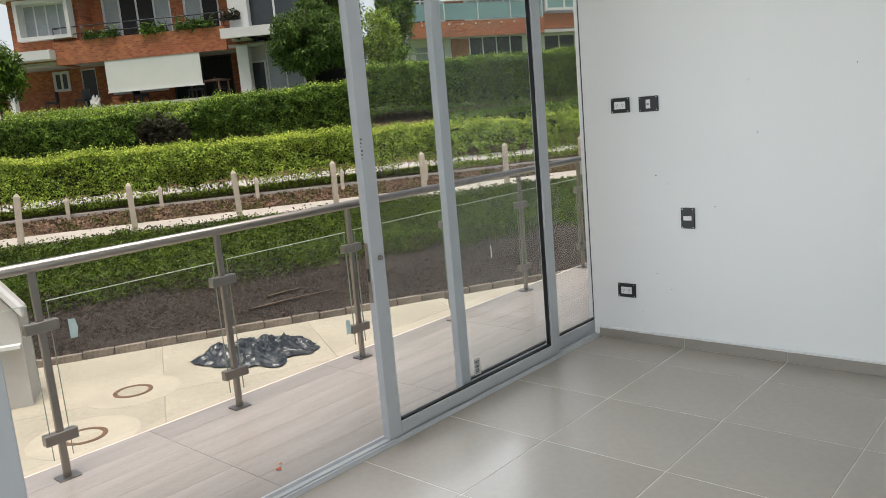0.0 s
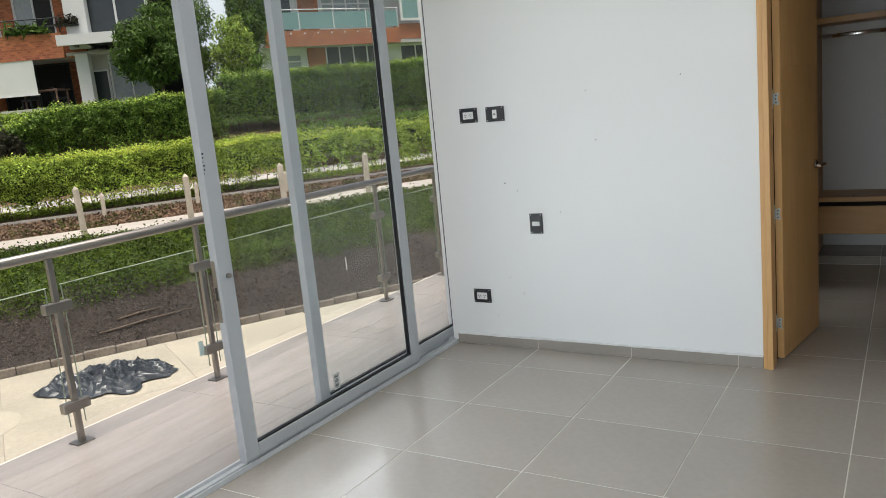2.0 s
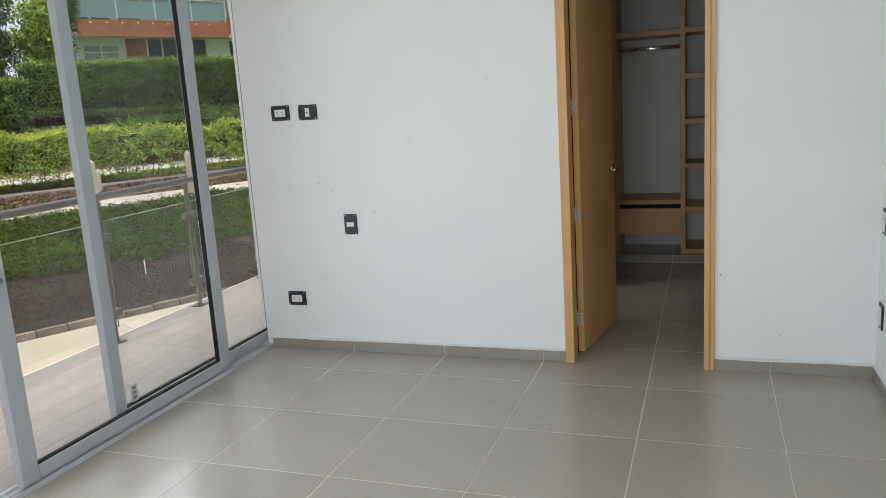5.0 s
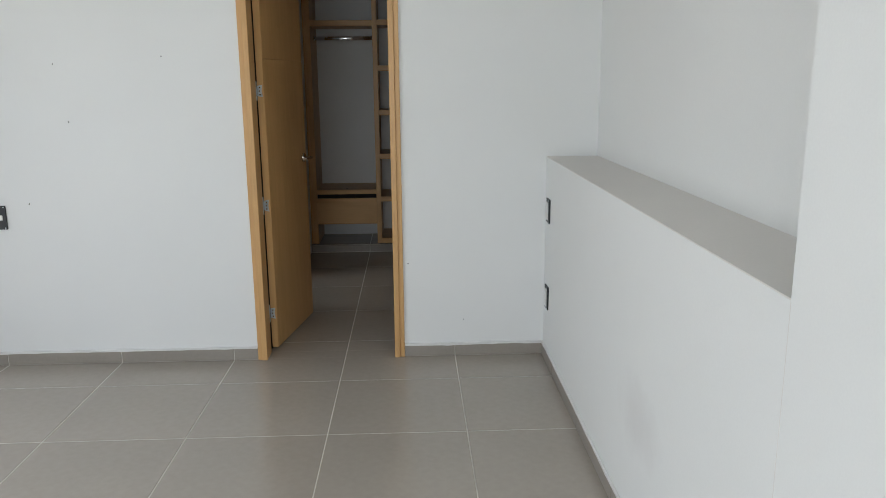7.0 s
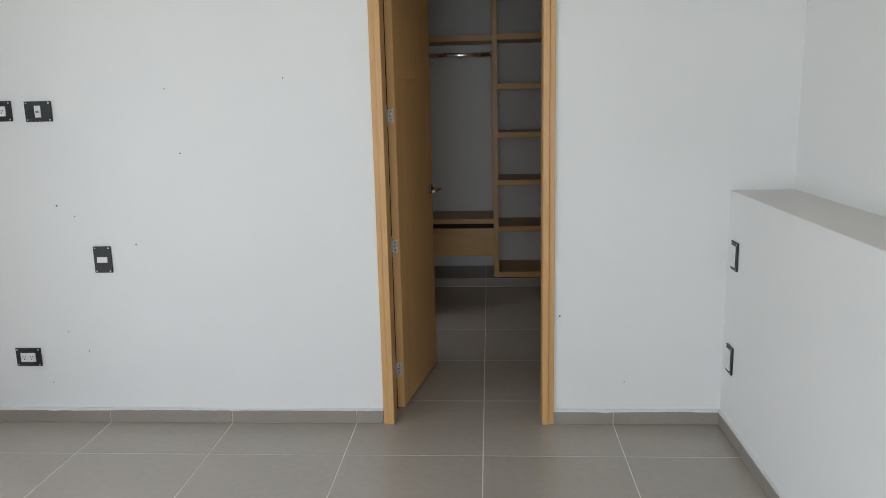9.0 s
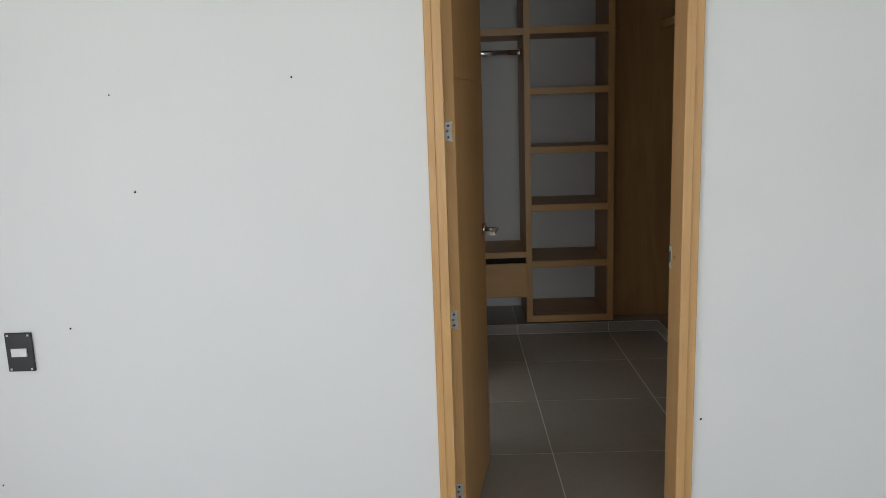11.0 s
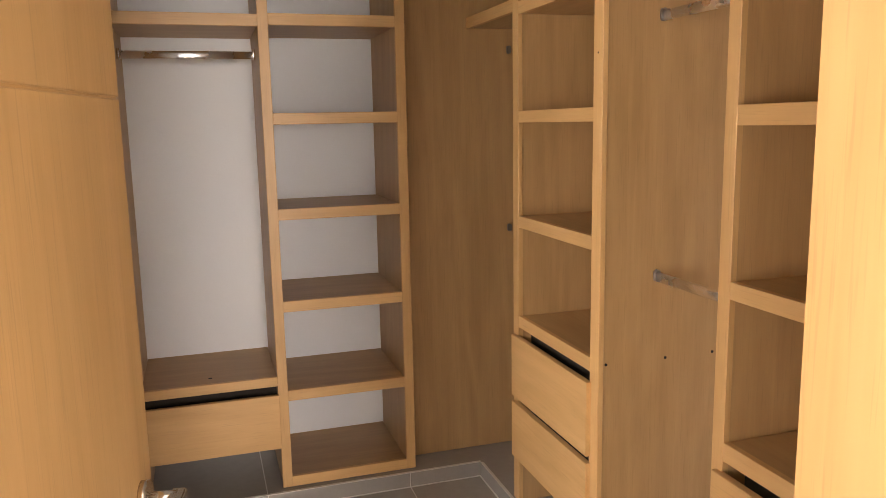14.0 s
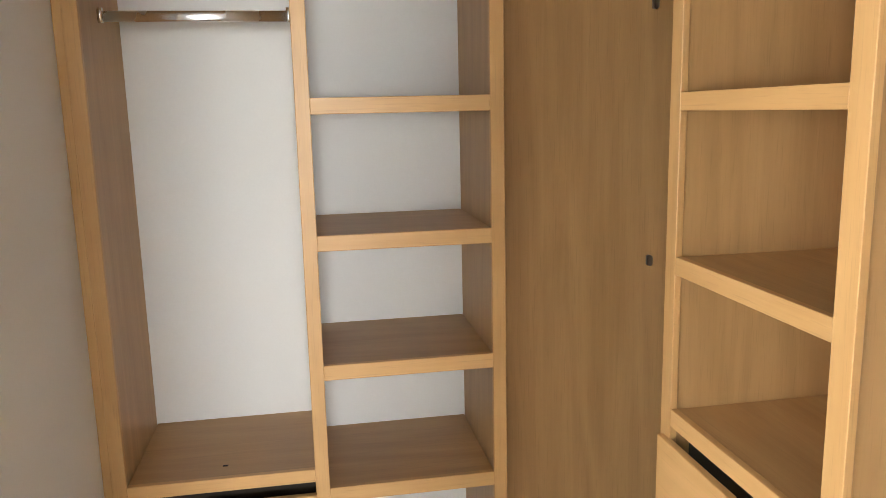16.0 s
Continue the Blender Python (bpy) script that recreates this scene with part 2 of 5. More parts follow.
M_SKIRT = material("taupe_skirting", (0.31, 0.28, 0.245), 0.45, 0, 0.05, 4, 60, 0.05, per_object=0.03)
M_GROUT = material("cream_grout", (0.67, 0.64, 0.58), 0.9, 0, 0.08, 9, 120, 0.2)
M_SMEAR = material("paint_smear", (0.74, 0.74, 0.73), 0.85, 0, 0.05, 20, 150, 0.3)
M_ALU = material("grey_aluminium", (0.45, 0.475, 0.50), 0.38, 0.0, 0.02, 3, 120, 0.02)
M_ALU_IN = material("white_aluminium", (0.55, 0.57, 0.59), 0.4, 0.0, 0.02, 3, 120, 0.02)
M_RUBBER = material("black_gasket", (0.012, 0.012, 0.013), 0.6, 0, 0.1, 8, 90, 0.02)
M_STEEL = material("brushed_steel", (0.28, 0.262, 0.242), 0.34, 1.0, 0.04, 3, 160, 0.02, stretch=(1, 1, 0.1))
M_CHROME = material("chrome", (0.92, 0.92, 0.92), 0.27, 1.0, 0.02, 6, 60, 0.0, rough_vary=0.04)
M_NICKEL = material("polished_nickel", (0.66, 0.62, 0.56), 0.2, 1.0, 0.02, 6, 60, 0.0, rough_vary=0.04)
M_ZINC = material("zinc_hinge", (0.60, 0.66, 0.67), 0.42, 0.55, 0.05, 20, 120, 0.03)
M_BLACK = material("black_plastic", (0.02, 0.022, 0.024), 0.4, 0, 0.1, 20, 120, 0.02)
M_PLUG = material("white_plastic", (0.78, 0.78, 0.76), 0.35, 0, 0.02, 20, 120, 0.0)
M_HOLE = material("dark_hole", (0.01, 0.01, 0.01), 0.9, 0, 0.1, 20, 120, 0.0)
M_GLASS = glass_material("window_glass", (0.985, 0.995, 0.995), 0.004, 0.012)
M_GLASS_RAIL = glass_material("railing_glass", (0.975, 0.988, 0.983), 0.002, 0.012)
OAK_L, OAK_D = (0.655, 0.394, 0.166), (0.555, 0.318, 0.122)
# veneer is darker than solid oak; its tone also carries inner-face shade
VEN_L, VEN_D = (0.52, 0.312, 0.134), (0.40, 0.23, 0.091)
M_OAK = {a: wood_material("oak_solid_" + a, OAK_L, OAK_D, a) for a in "xyz"}
M_VEN = {a: wood_material("oak_veneer_" + a, VEN_L, VEN_D, a) for a in "xyz"}
# top edge pale, side edges dark: the catch of light is in the colour
M_GLASS_EDGE = material("glass_edge_bright", (0.52, 0.58, 0.46), 0.25, 0, 0.05, 6, 60, 0.0)
M_GLASS_SIDE = material("glass_edge_dim", (0.20, 0.25, 0.19), 0.2, 0, 0.05, 6, 60, 0.0)
M_TEAL_PATCH = material("teal_patch", (0.40, 0.52, 0.52), 0.4, 0, 0.04, 20, 90, 0.0)
# near-black, painting the shade in drawer slots and hinge gap; also the plug ring
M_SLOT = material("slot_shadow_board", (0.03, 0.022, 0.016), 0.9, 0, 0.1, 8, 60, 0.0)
M_PLANK = material("balcony_plank_tile", (0.34, 0.304, 0.283), 0.22, 0, 0.12, 2.5, 50, 0.03, stretch=(4, 0.6, 1), per_object=0.05)
M_COPING = material("balcony_coping", (0.62, 0.57, 0.50), 0.6, 0, 0.05, 4, 60, 0.1)

# ---- large structure: bedroom and closet ----
ZC = 2.5
XW, XE, XE2, YS = -2.36, 1.085, 1.352, -6.5
DX0, DX1, DZ = -0.452, 0.307, 2.13

def askew(bm):
    """The east wall stands out a little more the further it runs from the closet wall."""
    for v in bm.verts:
        if v.co.x < XE + 0.05:
            v.co.x += 0.0045 * min(0.0, v.co.y)
    return bm

bm = box(-2.42, DX0, 0, 0.10, 0, ZC)
box(DX1, 1.65, 0, 0.10, 0, ZC, bm)
box(DX0, DX1, 0, 0.10, DZ, ZC, bm)
wall_north = built("wall_north", bm, M_WALL, "white painted plaster wall with closet doorway", "wall")
built("wall_east_low", askew(box(XE, 1.65, -2.652, 0, 0, 1.08)), M_WALL_LOW, "white plastered half-height wall with a ledge", "wall")
built("ledge_trim", askew(box(XE + 0.001, XE2, -2.652, 0, 1.08, 1.0835)), M_LEDGE, "greyish painted top of the half-height wall", "ledge")
built("wall_east_upper", box(XE2, 1.65, -2.652, 0, 1.08, ZC), M_WALL, "white plaster wall set back behind a ledge", "wall")
wall_pier = built("wall_east_pier", askew(box(XE, 1.65, YS, -2.652, 0, ZC)), M_WALL, "white plaster wall flush with the half wall", "wall")
# unseen wall; its opening is made up for the rear fill lamp
built("wall_south", (lambda m: (box(0.75, 1.65, YS - 0.14, YS, 0, ZC, m), box(-0.85, 0.75, YS - 0.14, YS, 0, 0.75, m), box(-0.85, 0.75, YS - 0.14, YS, 2.25, ZC, m), m)[-1])(box(XW - 0.14, -0.85, YS - 0.14, YS, 0, ZC)), M_WALL, "white plaster wall, unseen, with an opening added for a lamp", "wall")
bm = box(XW - 0.14, XW, YS, -5.62, 0, ZC)
box(XW - 0.14, XW, -5.62, 0.1, 2.38, ZC, bm)
built("wall_west", bm, M_WALL, "white plaster wall beside the sliding door", "wall")
# the window hole in this wall is added for the closet fill lamp
bm = box(-2.56, -2.422, 0.175, 0.22, -0.2, ZC)
box(-2.56, -2.422, 1.14, 3.3, -0.2, ZC, bm)
box(-2.56, -2.422, 0.22, 1.14, -0.2, 1.02, bm)
box(-2.56, -2.422, 0.22, 1.14, 2.08, ZC, bm)
built("wall_west_return", bm, M_WALL, "white outer wall beside the balcony", "wall")
built("ceiling", box(XW - 0.14, 1.65, YS - 0.14, 3.3, ZC, ZC + 0.15), M_CEIL, "white painted flat ceiling", "ceiling")
CXW, CXE, CYN = -0.513, 1.41, 3.13
bm = box(CXW - 0.12, CXE + 0.12, CYN, CYN + 0.12, 0, ZC)
built("closet_wall_north", bm, M_WALL, "white painted closet back wall", "wall")
# unseen doorway and side room, added to let that lamp's light in
bm = box(CXW - 0.12, CXW, 0.10, 0.95, 0, ZC)
box(CXW - 0.12, CXW, 1.70, CYN, 0, ZC, bm)
box(CXW - 0.12, CXW, 0.95, 1.70, 2.13, ZC, bm)
built("closet_wall_west", bm, M_WALL, "white painted closet side wall with an unseen doorway added for light", "wall")
built("side_room_wall_north", box(-2.422, CXW - 0.12, 2.3, 2.42, 0, ZC), M_WALL, "white painted wall of an unseen room added for light", "wall")
built("closet_wall_east", box(CXE, CXE + 0.12, 0.10, CYN, 0, ZC), M_WALL, "white painted closet side wall", "wall")

floor = built("floor", box(XW - 0.14, 1.65, YS - 0.14, 3.3, -0.2, -0.0012), M_GROUT, "taupe porcelain tile floor with cream joints", "floor")

# ---- sliding door in the west opening ----
GX = -2.417
def sliding_leaf(y0, y1, x, label, stile=0.07):
    t = thing("sliding_glass_door", (x, y0, 0.02), label, "sliding door", "leaves of the sliding door")
    f = 0.022
    part("stile", box(x - f, x + f, y0, y0 + stile, 0.03, 2.36), M_ALU, t, "", 0.003)
    part("stile", box(x - f, x + f, y1 - stile, y1, 0.03, 2.36), M_ALU, t, "", 0.003)
    part("bottom_rail", box(x - f, x + f, y0 + stile, y1 - stile, 0.03, 0.092), M_ALU, t, "", 0.003)
    part("top_rail", box(x - f, x + f, y0 + stile, y1 - stile, 2.29, 2.36), M_ALU, t, "", 0.003)
    a, b, g = y0 + stile, y1 - stile, 0.007
    bm = box(x - 0.012, x + 0.012, a, a + g, 0.092, 2.29)
    box(x - 0.012, x + 0.012, b - g, b, 0.092, 2.29, bm)
    box(x - 0.012, x + 0.012, a + g, b - g, 0.092, 0.092 + g, bm)
    box(x - 0.012, x + 0.012, a + g, b - g, 2.29 - g, 2.29, bm)
    part("gasket", bm, M_RUBBER, t, "black rubber glazing gasket")
    p = part("pane", box(x - 0.003, x + 0.003, a + g, b - g, 0.092 + g, 2.29 - g), M_GLASS, t)
    p.visible_shadow = False
    return t

leaf_in = sliding_leaf(-1.955, -0.47, GX + 0.006, "grey aluminium sliding glass leaf with a lock, slid open", 0.085)
leaf_out = sliding_leaf(-1.345, 0.165, GX - 0.048, "grey aluminium glass leaf behind the open one", 0.075)
leaf_south = sliding_leaf(-5.6, -3.50, GX - 0.048, "grey aluminium sliding glass leaf, edge just in view", 0.085)
lf = leaf_in
part("lock_plate", box(GX - 0.012, GX + 0.012, -1.9575, -1.955, 0.70, 0.98), M_STEEL, lf, "narrow steel lock plate", 0.001)
part("lock_slot", box(GX - 0.006, GX + 0.006, -1.9595, -1.9575, 0.80, 0.86), M_BLACK, lf)
part("lock_cylinder", rod((GX + 0.028, -1.905, 0.905), (GX + 0.04, -1.905, 0.905), 0.012), M_STEEL, lf)
# frame of the opening and floor track
bm = box(XW - 0.14, XW + 0.0, -5.62, 0, 2.36, 2.38)
door_frame = built("sliding_door_frame", bm, M_ALU, "grey aluminium frame of the sliding door", "door frame")
bm = box(GX - 0.085, GX + 0.034, -5.6, 0.17, -0.012, 0.006)
for dx in (-0.048, 0.006, 0.029):
    box(GX + dx - 0.004, GX + dx + 0.004, -5.6, -0.001, 0.006, 0.022, bm)
built("door_track_trim", bm, M_ALU_IN, "white aluminium floor track of the sliding door", "door track")

# ---- closet doorway: casing, jamb, leaf ----
frame_t = thing("door_frame", (-0.08, 0.05, 0), "light oak door frame with stepped casing", "door frame", "", "structure")
for s, xi, xo in ((1, -0.419, -0.470), (-1, 0.272, 0.325)):
    a, b = sorted((xi - s * 0.028, xo))
    part("casing", box(a, b, -0.014, 0.0, 0, 2.175), M_OAK["z"], frame_t, "", 0.002)
    a, b = sorted((xi, xi - s * 0.028))
    part("jamb", box(a, b, -0.022, 0.104, 0, 2.15), M_OAK["z"], frame_t, "", 0.002)
part("casing", box(-0.442, 0.295, -0.014, 0.0, 2.13, 2.175), M_OAK["x"], frame_t, "", 0.002)
part("jamb", box(-0.419, 0.272, -0.022, 0.104, 2.11, 2.13), M_OAK["x"], frame_t, "", 0.002)
part("strike_plate", box(0.2695, 0.2715, 0.078, 0.098, 0.985, 1.058), M_ZINC, frame_t, "zinc strike plate", 0.0006)
part("strike_hole", box(0.2685, 0.2695, 0.082, 0.093, 1.005, 1.04), M_BLACK, frame_t)

# made-up dark strip: blocks light and paints shade behind the hinge gap
part("gap_shade_strip", box(CXW + 0.001, -0.4222, 0.170, 0.184, 0.0, 2.12), M_SLOT, frame_t, "dark strip added to shade the hinge gap")
part("plug_mark", rod((0.272, 0.052, 1.028), (0.2712, 0.052, 1.028), 0.0045, 12), M_SLOT, frame_t)
part("plug", rod((0.272, 0.052, 1.028), (0.2709, 0.052, 1.028), 0.0034, 12), M_OAK["z"], frame_t)

def in_door(x, y, z):
    """Door coordinates: x along the leaf from its hinge, y through its thickness, z up."""
    a = radians(9.7)
    return Vector((-0.388 + x * math.sin(a) - y * math.cos(a), 0.155 + x * math.cos(a) + y * math.sin(a), z))

def door_box(x0, x1, y0, y1, z0, z1):
    bm = box(x0, x1, y0, y1, z0, z1)
    for v in bm.verts:
        v.co = in_door(*v.co)
    return bm

door_t = thing("door", in_door(0, 0, 0.01), "light oak veneer door standing open into the closet", "door")
part("panel", door_box(0.0102, 0.668, 0, 0.036, 0.012, 1.590), M_OAK["z"], door_t, "", 0.0015)
part("panel", door_box(0.0102, 0.668, 0, 0.036, 1.5935, 2.10), M_OAK["z"], door_t, "", 0.0015)
part("edge_board", door_box(0, 0.010, 0, 0.036, 0.012, 2.10), M_OAK["z"], door_t, "solid oak edge board", 0.001)
part("core", door_box(0.0112, 0.664, 0.003, 0.033, 1.587, 1.597), M_OAK["x"], door_t)
for z in (0.212, 0.82, 1.429):
    bm = plate([(u, 0, z + v) for u, v in ((0.036, -0.026), (0.020, -0.030), (0.007, -0.032), (0.012, 0), (0.007, 0.032), (0.020, 0.030), (0.036, 0.026))], (0, 0.0015, 0))
    for v in bm.verts:
        v.co = in_door(-0.0005 - v.co.y, v.co.x, v.co.z)
    bmesh.ops.recalc_face_normals(bm, faces=bm.faces)
    h = part("hinge", bm, M_ZINC, door_t, "zinc butt hinge with three screws")
    for a, b in ((-0.049, -0.025), (-0.024, 0.021), (0.022, 0.049)):
        part("knuckle", rod(in_door(-0.014, 0.0385, z + a), in_door(-0.014, 0.0385, z + b), 0.0054, 12), M_ZINC, h)
    for dz, dy in ((-0.018, 0), (0, 0.003), (0.018, 0)):
        part("screw", rod(in_door(-0.003, 0.021 + dy, z + dz), in_door(-0.0015, 0.021 + dy, z + dz), 0.0038, 10), M_NICKEL, h)
for s in (-1, 1):
    y0 = 0 if s < 0 else 0.036
    part("rosette", rod(in_door(0.605, y0, 1.02), in_door(0.605, y0 + s * 0.012, 1.02), 0.026, 20), M_NICKEL, door_t, "round polished nickel rosette")
    part("neck", rod(in_door(0.605, y0 + s * 0.012, 1.02), in_door(0.605, y0 + s * 0.05, 1.02), 0.009, 12), M_NICKEL, door_t)
    a, b = sorted((y0 + s * 0.040, y0 + s * 0.062))
    part("lever", door_box(0.49, 0.618, a, b, 1.014, 1.027), M_NICKEL, door_t, "flat nickel lever handle", 0.0025, 2)

# ---- closet carcass ----
FY, BY = 2.67, 3.13
PZ = 0.065
bm = box(CXW, CXE, 2.635, CYN, 0, PZ - 0.004)
box(0.93, CXE, 0.42, 2.635, 0, PZ - 0.004, bm)
plinth = built("closet_plinth", bm, M_TILE, "raised tiled plinth under the closet units", "plinth")
part("tile_joint", box(-0.002, 0.002, 2.64, CYN - 0.002, PZ - 0.0045, PZ - 0.0028), M_GROUT, plinth)

unit_b = thing("wardrobe_unit", (0.08, 2.9, PZ), "open oak veneer wardrobe with hanging bay and shelves", "wardrobe", "closet units")
ET = 0.018
def upright_b(x0, x1, name="upright"):
    part(name, box(x0, x1, FY, FY + ET, PZ, 2.44), M_OAK["z"], unit_b, "solid oak front edge", 0.0015)
    part("side_panel", box(x0 + 0.003, x1 - 0.003, FY + ET, BY, PZ, 2.44), M_VEN["z"], unit_b)
part("filler_strip", box(CXW + 0.001, -0.4885, FY + 0.004, FY + 0.03, PZ, 2.44), M_OAK["z"], unit_b, "", 0.001)
upright_b(-0.488, -0.450)
upright_b(0.066, 0.106)
upright_b(0.597, 0.637)
def shelf_b(x0, x1, z0, z1):
    s = part("shelf", box(x0, x1, FY + ET, BY - 0.002, z0 + 0.002, z1 - 0.001), M_VEN["x"], unit_b)
    part("shelf_edge", box(x0, x1, FY, FY + ET, z0, z1), M_OAK["x"], s, "solid oak shelf edge", 0.0015)
for k in range(6):
    zc = 0.0875 + 0.372 * k
    shelf_b(0.106, 0.597, zc - 0.022, zc + 0.022)
shelf_b(-0.450, 0.066, 1.92, 1.965)
shelf_b(-0.450, 0.066, 0.506, 0.545)
# dark board paints the shade in the slot over the drawer front
part("slot_shade_board", box(-0.450, 0.066, FY + 0.06, FY + 0.07, 0.25, 0.506), M_SLOT, unit_b)
part("drawer_front", box(-0.453, 0.069, FY - 0.016, FY + 0.006, 0.245, 0.472), M_OAK["x"], unit_b, "oak drawer front", 0.002)
part("drawer_box", box(-0.42, 0.052, FY + 0.07, FY + 0.42, 0.26, 0.44), M_VEN["x"], unit_b)
r = part("hanging_rod", oval_rod((-0.450, 2.87, 1.83), (0.066, 2.87, 1.83), 0.016, 0.03), M_CHROME, unit_b, "chrome hanging rod")
for x in (-0.450, 0.066):
    s = 1 if x < 0 else -1
    part("rod_bracket", oval_rod((x, 2.87, 1.833), (x + s * 0.012, 2.87, 1.833), 0.024, 0.042), M_CHROME, unit_b)

# corner panel between the two runs
unit_c = thing("corner_panel", (1.0, 2.8, PZ), "tall oak veneer corner panel with rod sockets", "wardrobe panel", "closet units")
part("panel", box(0.637, 1.405, 2.79, 2.808, PZ, 2.44), M_VEN["z"], unit_c)
for z in (1.855, 1.08):
    part("rod_socket", oval_rod((1.13, 2.79, z), (1.13, 2.775, z), 0.017, 0.034), M_STEEL, unit_c, "small chrome rod socket")
s = part("shelf", box(0.958, 1.405, 2.287, 2.79, 1.942, 1.982), M_VEN["y"], unit_c)
part("shelf_edge", box(0.94, 0.958, 2.287, 2.79, 1.94, 1.984), M_OAK["y"], s)

FX = 0.94
def upright_e(t, y0, y1, z0=PZ, back=1.372, fx=FX):
    part("upright", box(fx, fx + ET, y0, y1, z0, 2.44), M_OAK["z"], t, "solid oak front edge", 0.0015)
    part("side_panel", box(fx + ET, back, y0 + 0.003, y1 - 0.003, z0, 2.44), M_VEN["z"], t)
def shelf_e(t, y0, y1, z0, z1, fx=FX):
    s = part("shelf", box(fx + ET, 1.405, y0, y1, z0 + 0.002, z1 - 0.001), M_VEN["y"], t)
    part("shelf_edge", box(fx, fx + ET, y0, y1, z0, z1), M_OAK["y"], s, "solid oak shelf edge", 0.0015)
def drawers_e(t, y0, y1, tops, fx=FX):
    for z0, z1 in tops:
        part("drawer_front", box(fx - 0.016, fx + 0.006, y0, y1, z0, z1), M_OAK["y"], t, "oak drawer front", 0.002)
    # dark board paints the shade between and behind the drawer fronts
    part("slot_shade_board", box(fx + 0.05, fx + 0.06, y0 + 0.02, y1 - 0.04, 0.26, 0.776), M_SLOT, t)

unit_d = thing("drawer_unit", (1.15, 1.95, PZ), "oak closet unit with shelves above two drawers", "wardrobe", "closet units")
upright_e(unit_d, 2.236, 2.287)
upright_e(unit_d, 1.623, 1.677, back=1.403)
for z0, z1 in ((0.776, 0.821), (1.159, 1.203), (1.544, 1.586), (1.925, 1.968)):
    shelf_e(unit_d, 1.677, 2.236, z0, z1)
part("back_panel", box(1.40, 1.408, 1.677, 2.236, PZ, 2.44), M_VEN["z"], unit_d)
drawers_e(unit_d, 1.668, 2.272, ((0.251, 0.476), (0.499, 0.743)))

unit_e = thing("drawer_unit", (1.15, 0.75, PZ), "oak closet unit with shelves, backed in veneer", "wardrobe", "closet units")
upright_e(unit_e, 1.049, 1.09, fx=0.95)
upright_e(unit_e, 0.42, 0.461, fx=0.95)
for z0, z1 in ((0.752, 0.798), (1.141, 1.182), (1.531, 1.576), (1.925, 1.968)):
    shelf_e(unit_e, 0.461, 1.049, z0, z1, 0.95)
part("back_panel", box(1.40, 1.408, 0.42, 1.09, PZ, 2.44), M_VEN["z"], unit_e)
drawers_e(unit_e, 0.44, 1.07, ((0.235, 0.458), (0.48, 0.725)), 0.95)

unit_h = thing("hanging_rail", (1.13, 1.35, 1.05), "chrome hanging rods, one above the other", "clothes rail", "closet units")
for z in (1.073, 1.843):
    part("hanging_rod", oval_rod((1.134, 1.622, z), (1.134, 1.09, z), 0.016, 0.03), M_CHROME, unit_h)
    for a, b in ((1.624, 1.614), (1.088, 1.098)):
        part("rod_bracket", oval_rod((1.134, a, z + 0.003), (1.134, b, z + 0.003), 0.021, 0.038), M_STEEL, unit_h)

# ---- balcony ----
def rail_x(y):
    return -3.50 - 0.024 * (y + 3.0)
bm = box(-3.685, XW - 0.14, -6.5, 6.5, -0.35, -0.010)
balcony = built("balcony_floor", bm, M_COPING, "balcony slab paved in brownish plank tiles", "balcony")
built("balcony_coping", box(-3.715, -3.685, -6.5, 6.5, -0.35, -0.006), M_COPING, "pale coping along the balcony edge", "coping")
rail = thing("railing", (-3.5, -1, 0), "stainless steel balcony railing with glass panels", "railing")
ys = [-3.97 + 0.968 * i for i in range(10)]
part("handrail", rod((rail_x(-6.4), -6.4, 1.012), (rail_x(6.3), 6.3, 1.012), 0.026, 16), M_STEEL, rail, "round brushed steel handrail")
for y in ys:
    x = rail_x(y)
    p = part("post", box(x - 0.012, x + 0.012, y - 0.016, y + 0.016, 0.006, 0.99), M_STEEL, rail, "flat steel post", 0.002)
    part("foot", box(x - 0.04, x + 0.04, y - 0.05, y + 0.05, 0.0, 0.008), M_STEEL, p, "", 0.001)
    for z in (0.735, 0.205):
        part("clamp", box(x - 0.022, x + 0.022, y - 0.075, y + 0.075, z - 0.026, z + 0.026), M_STEEL, p, "steel glass clamp", 0.003)
for a, b in zip(ys, ys[1:]):
    bm = plate([(rail_x(a), a + 0.045, 0.10), (rail_x(b), b - 0.045, 0.10), (rail_x(b), b - 0.045, 0.845), (rail_x(a), a + 0.045, 0.845)], (-0.008, 0, 0))
    g = part("glass_panel", bm, M_GLASS_RAIL, rail, "clear glass panel")
    g.visible_shadow = False
    # edge strips: bright colour along the top, dim colour down the sides
    for (ya, za), (yb, zb) in (((a + 0.045, 0.8425), (b - 0.045, 0.8465)), ((a + 0.0437, 0.10), (a + 0.0453, 0.8425)), ((b - 0.0453, 0.10), (b - 0.0437, 0.8425))):
        xm = rail_x((ya + yb) / 2)
        part("polished_edge", box(xm - 0.0085, xm + 0.0005, ya, yb, za, zb), M_GLASS_EDGE if yb - ya > 0.1 else M_GLASS_SIDE, g, "greenish polished glass edge with its brightness painted in")
# small pale teal patches, flat on two glass panels
for y, z in ((-2.86, 0.695), (-1.16, 0.235)):
    x = rail_x(y)
    part("label", plate([(x + 0.001, y - 0.02, z - 0.05), (x + 0.001, y + 0.012, z - 0.05), (x + 0.001, y + 0.02, z - 0.005), (x + 0.001, y + 0.012, z + 0.04), (x + 0.001, y - 0.02, z + 0.045)], (0.001, 0, 0)), M_TEAL_PATCH, rail, "small pale teal patch on the glass")

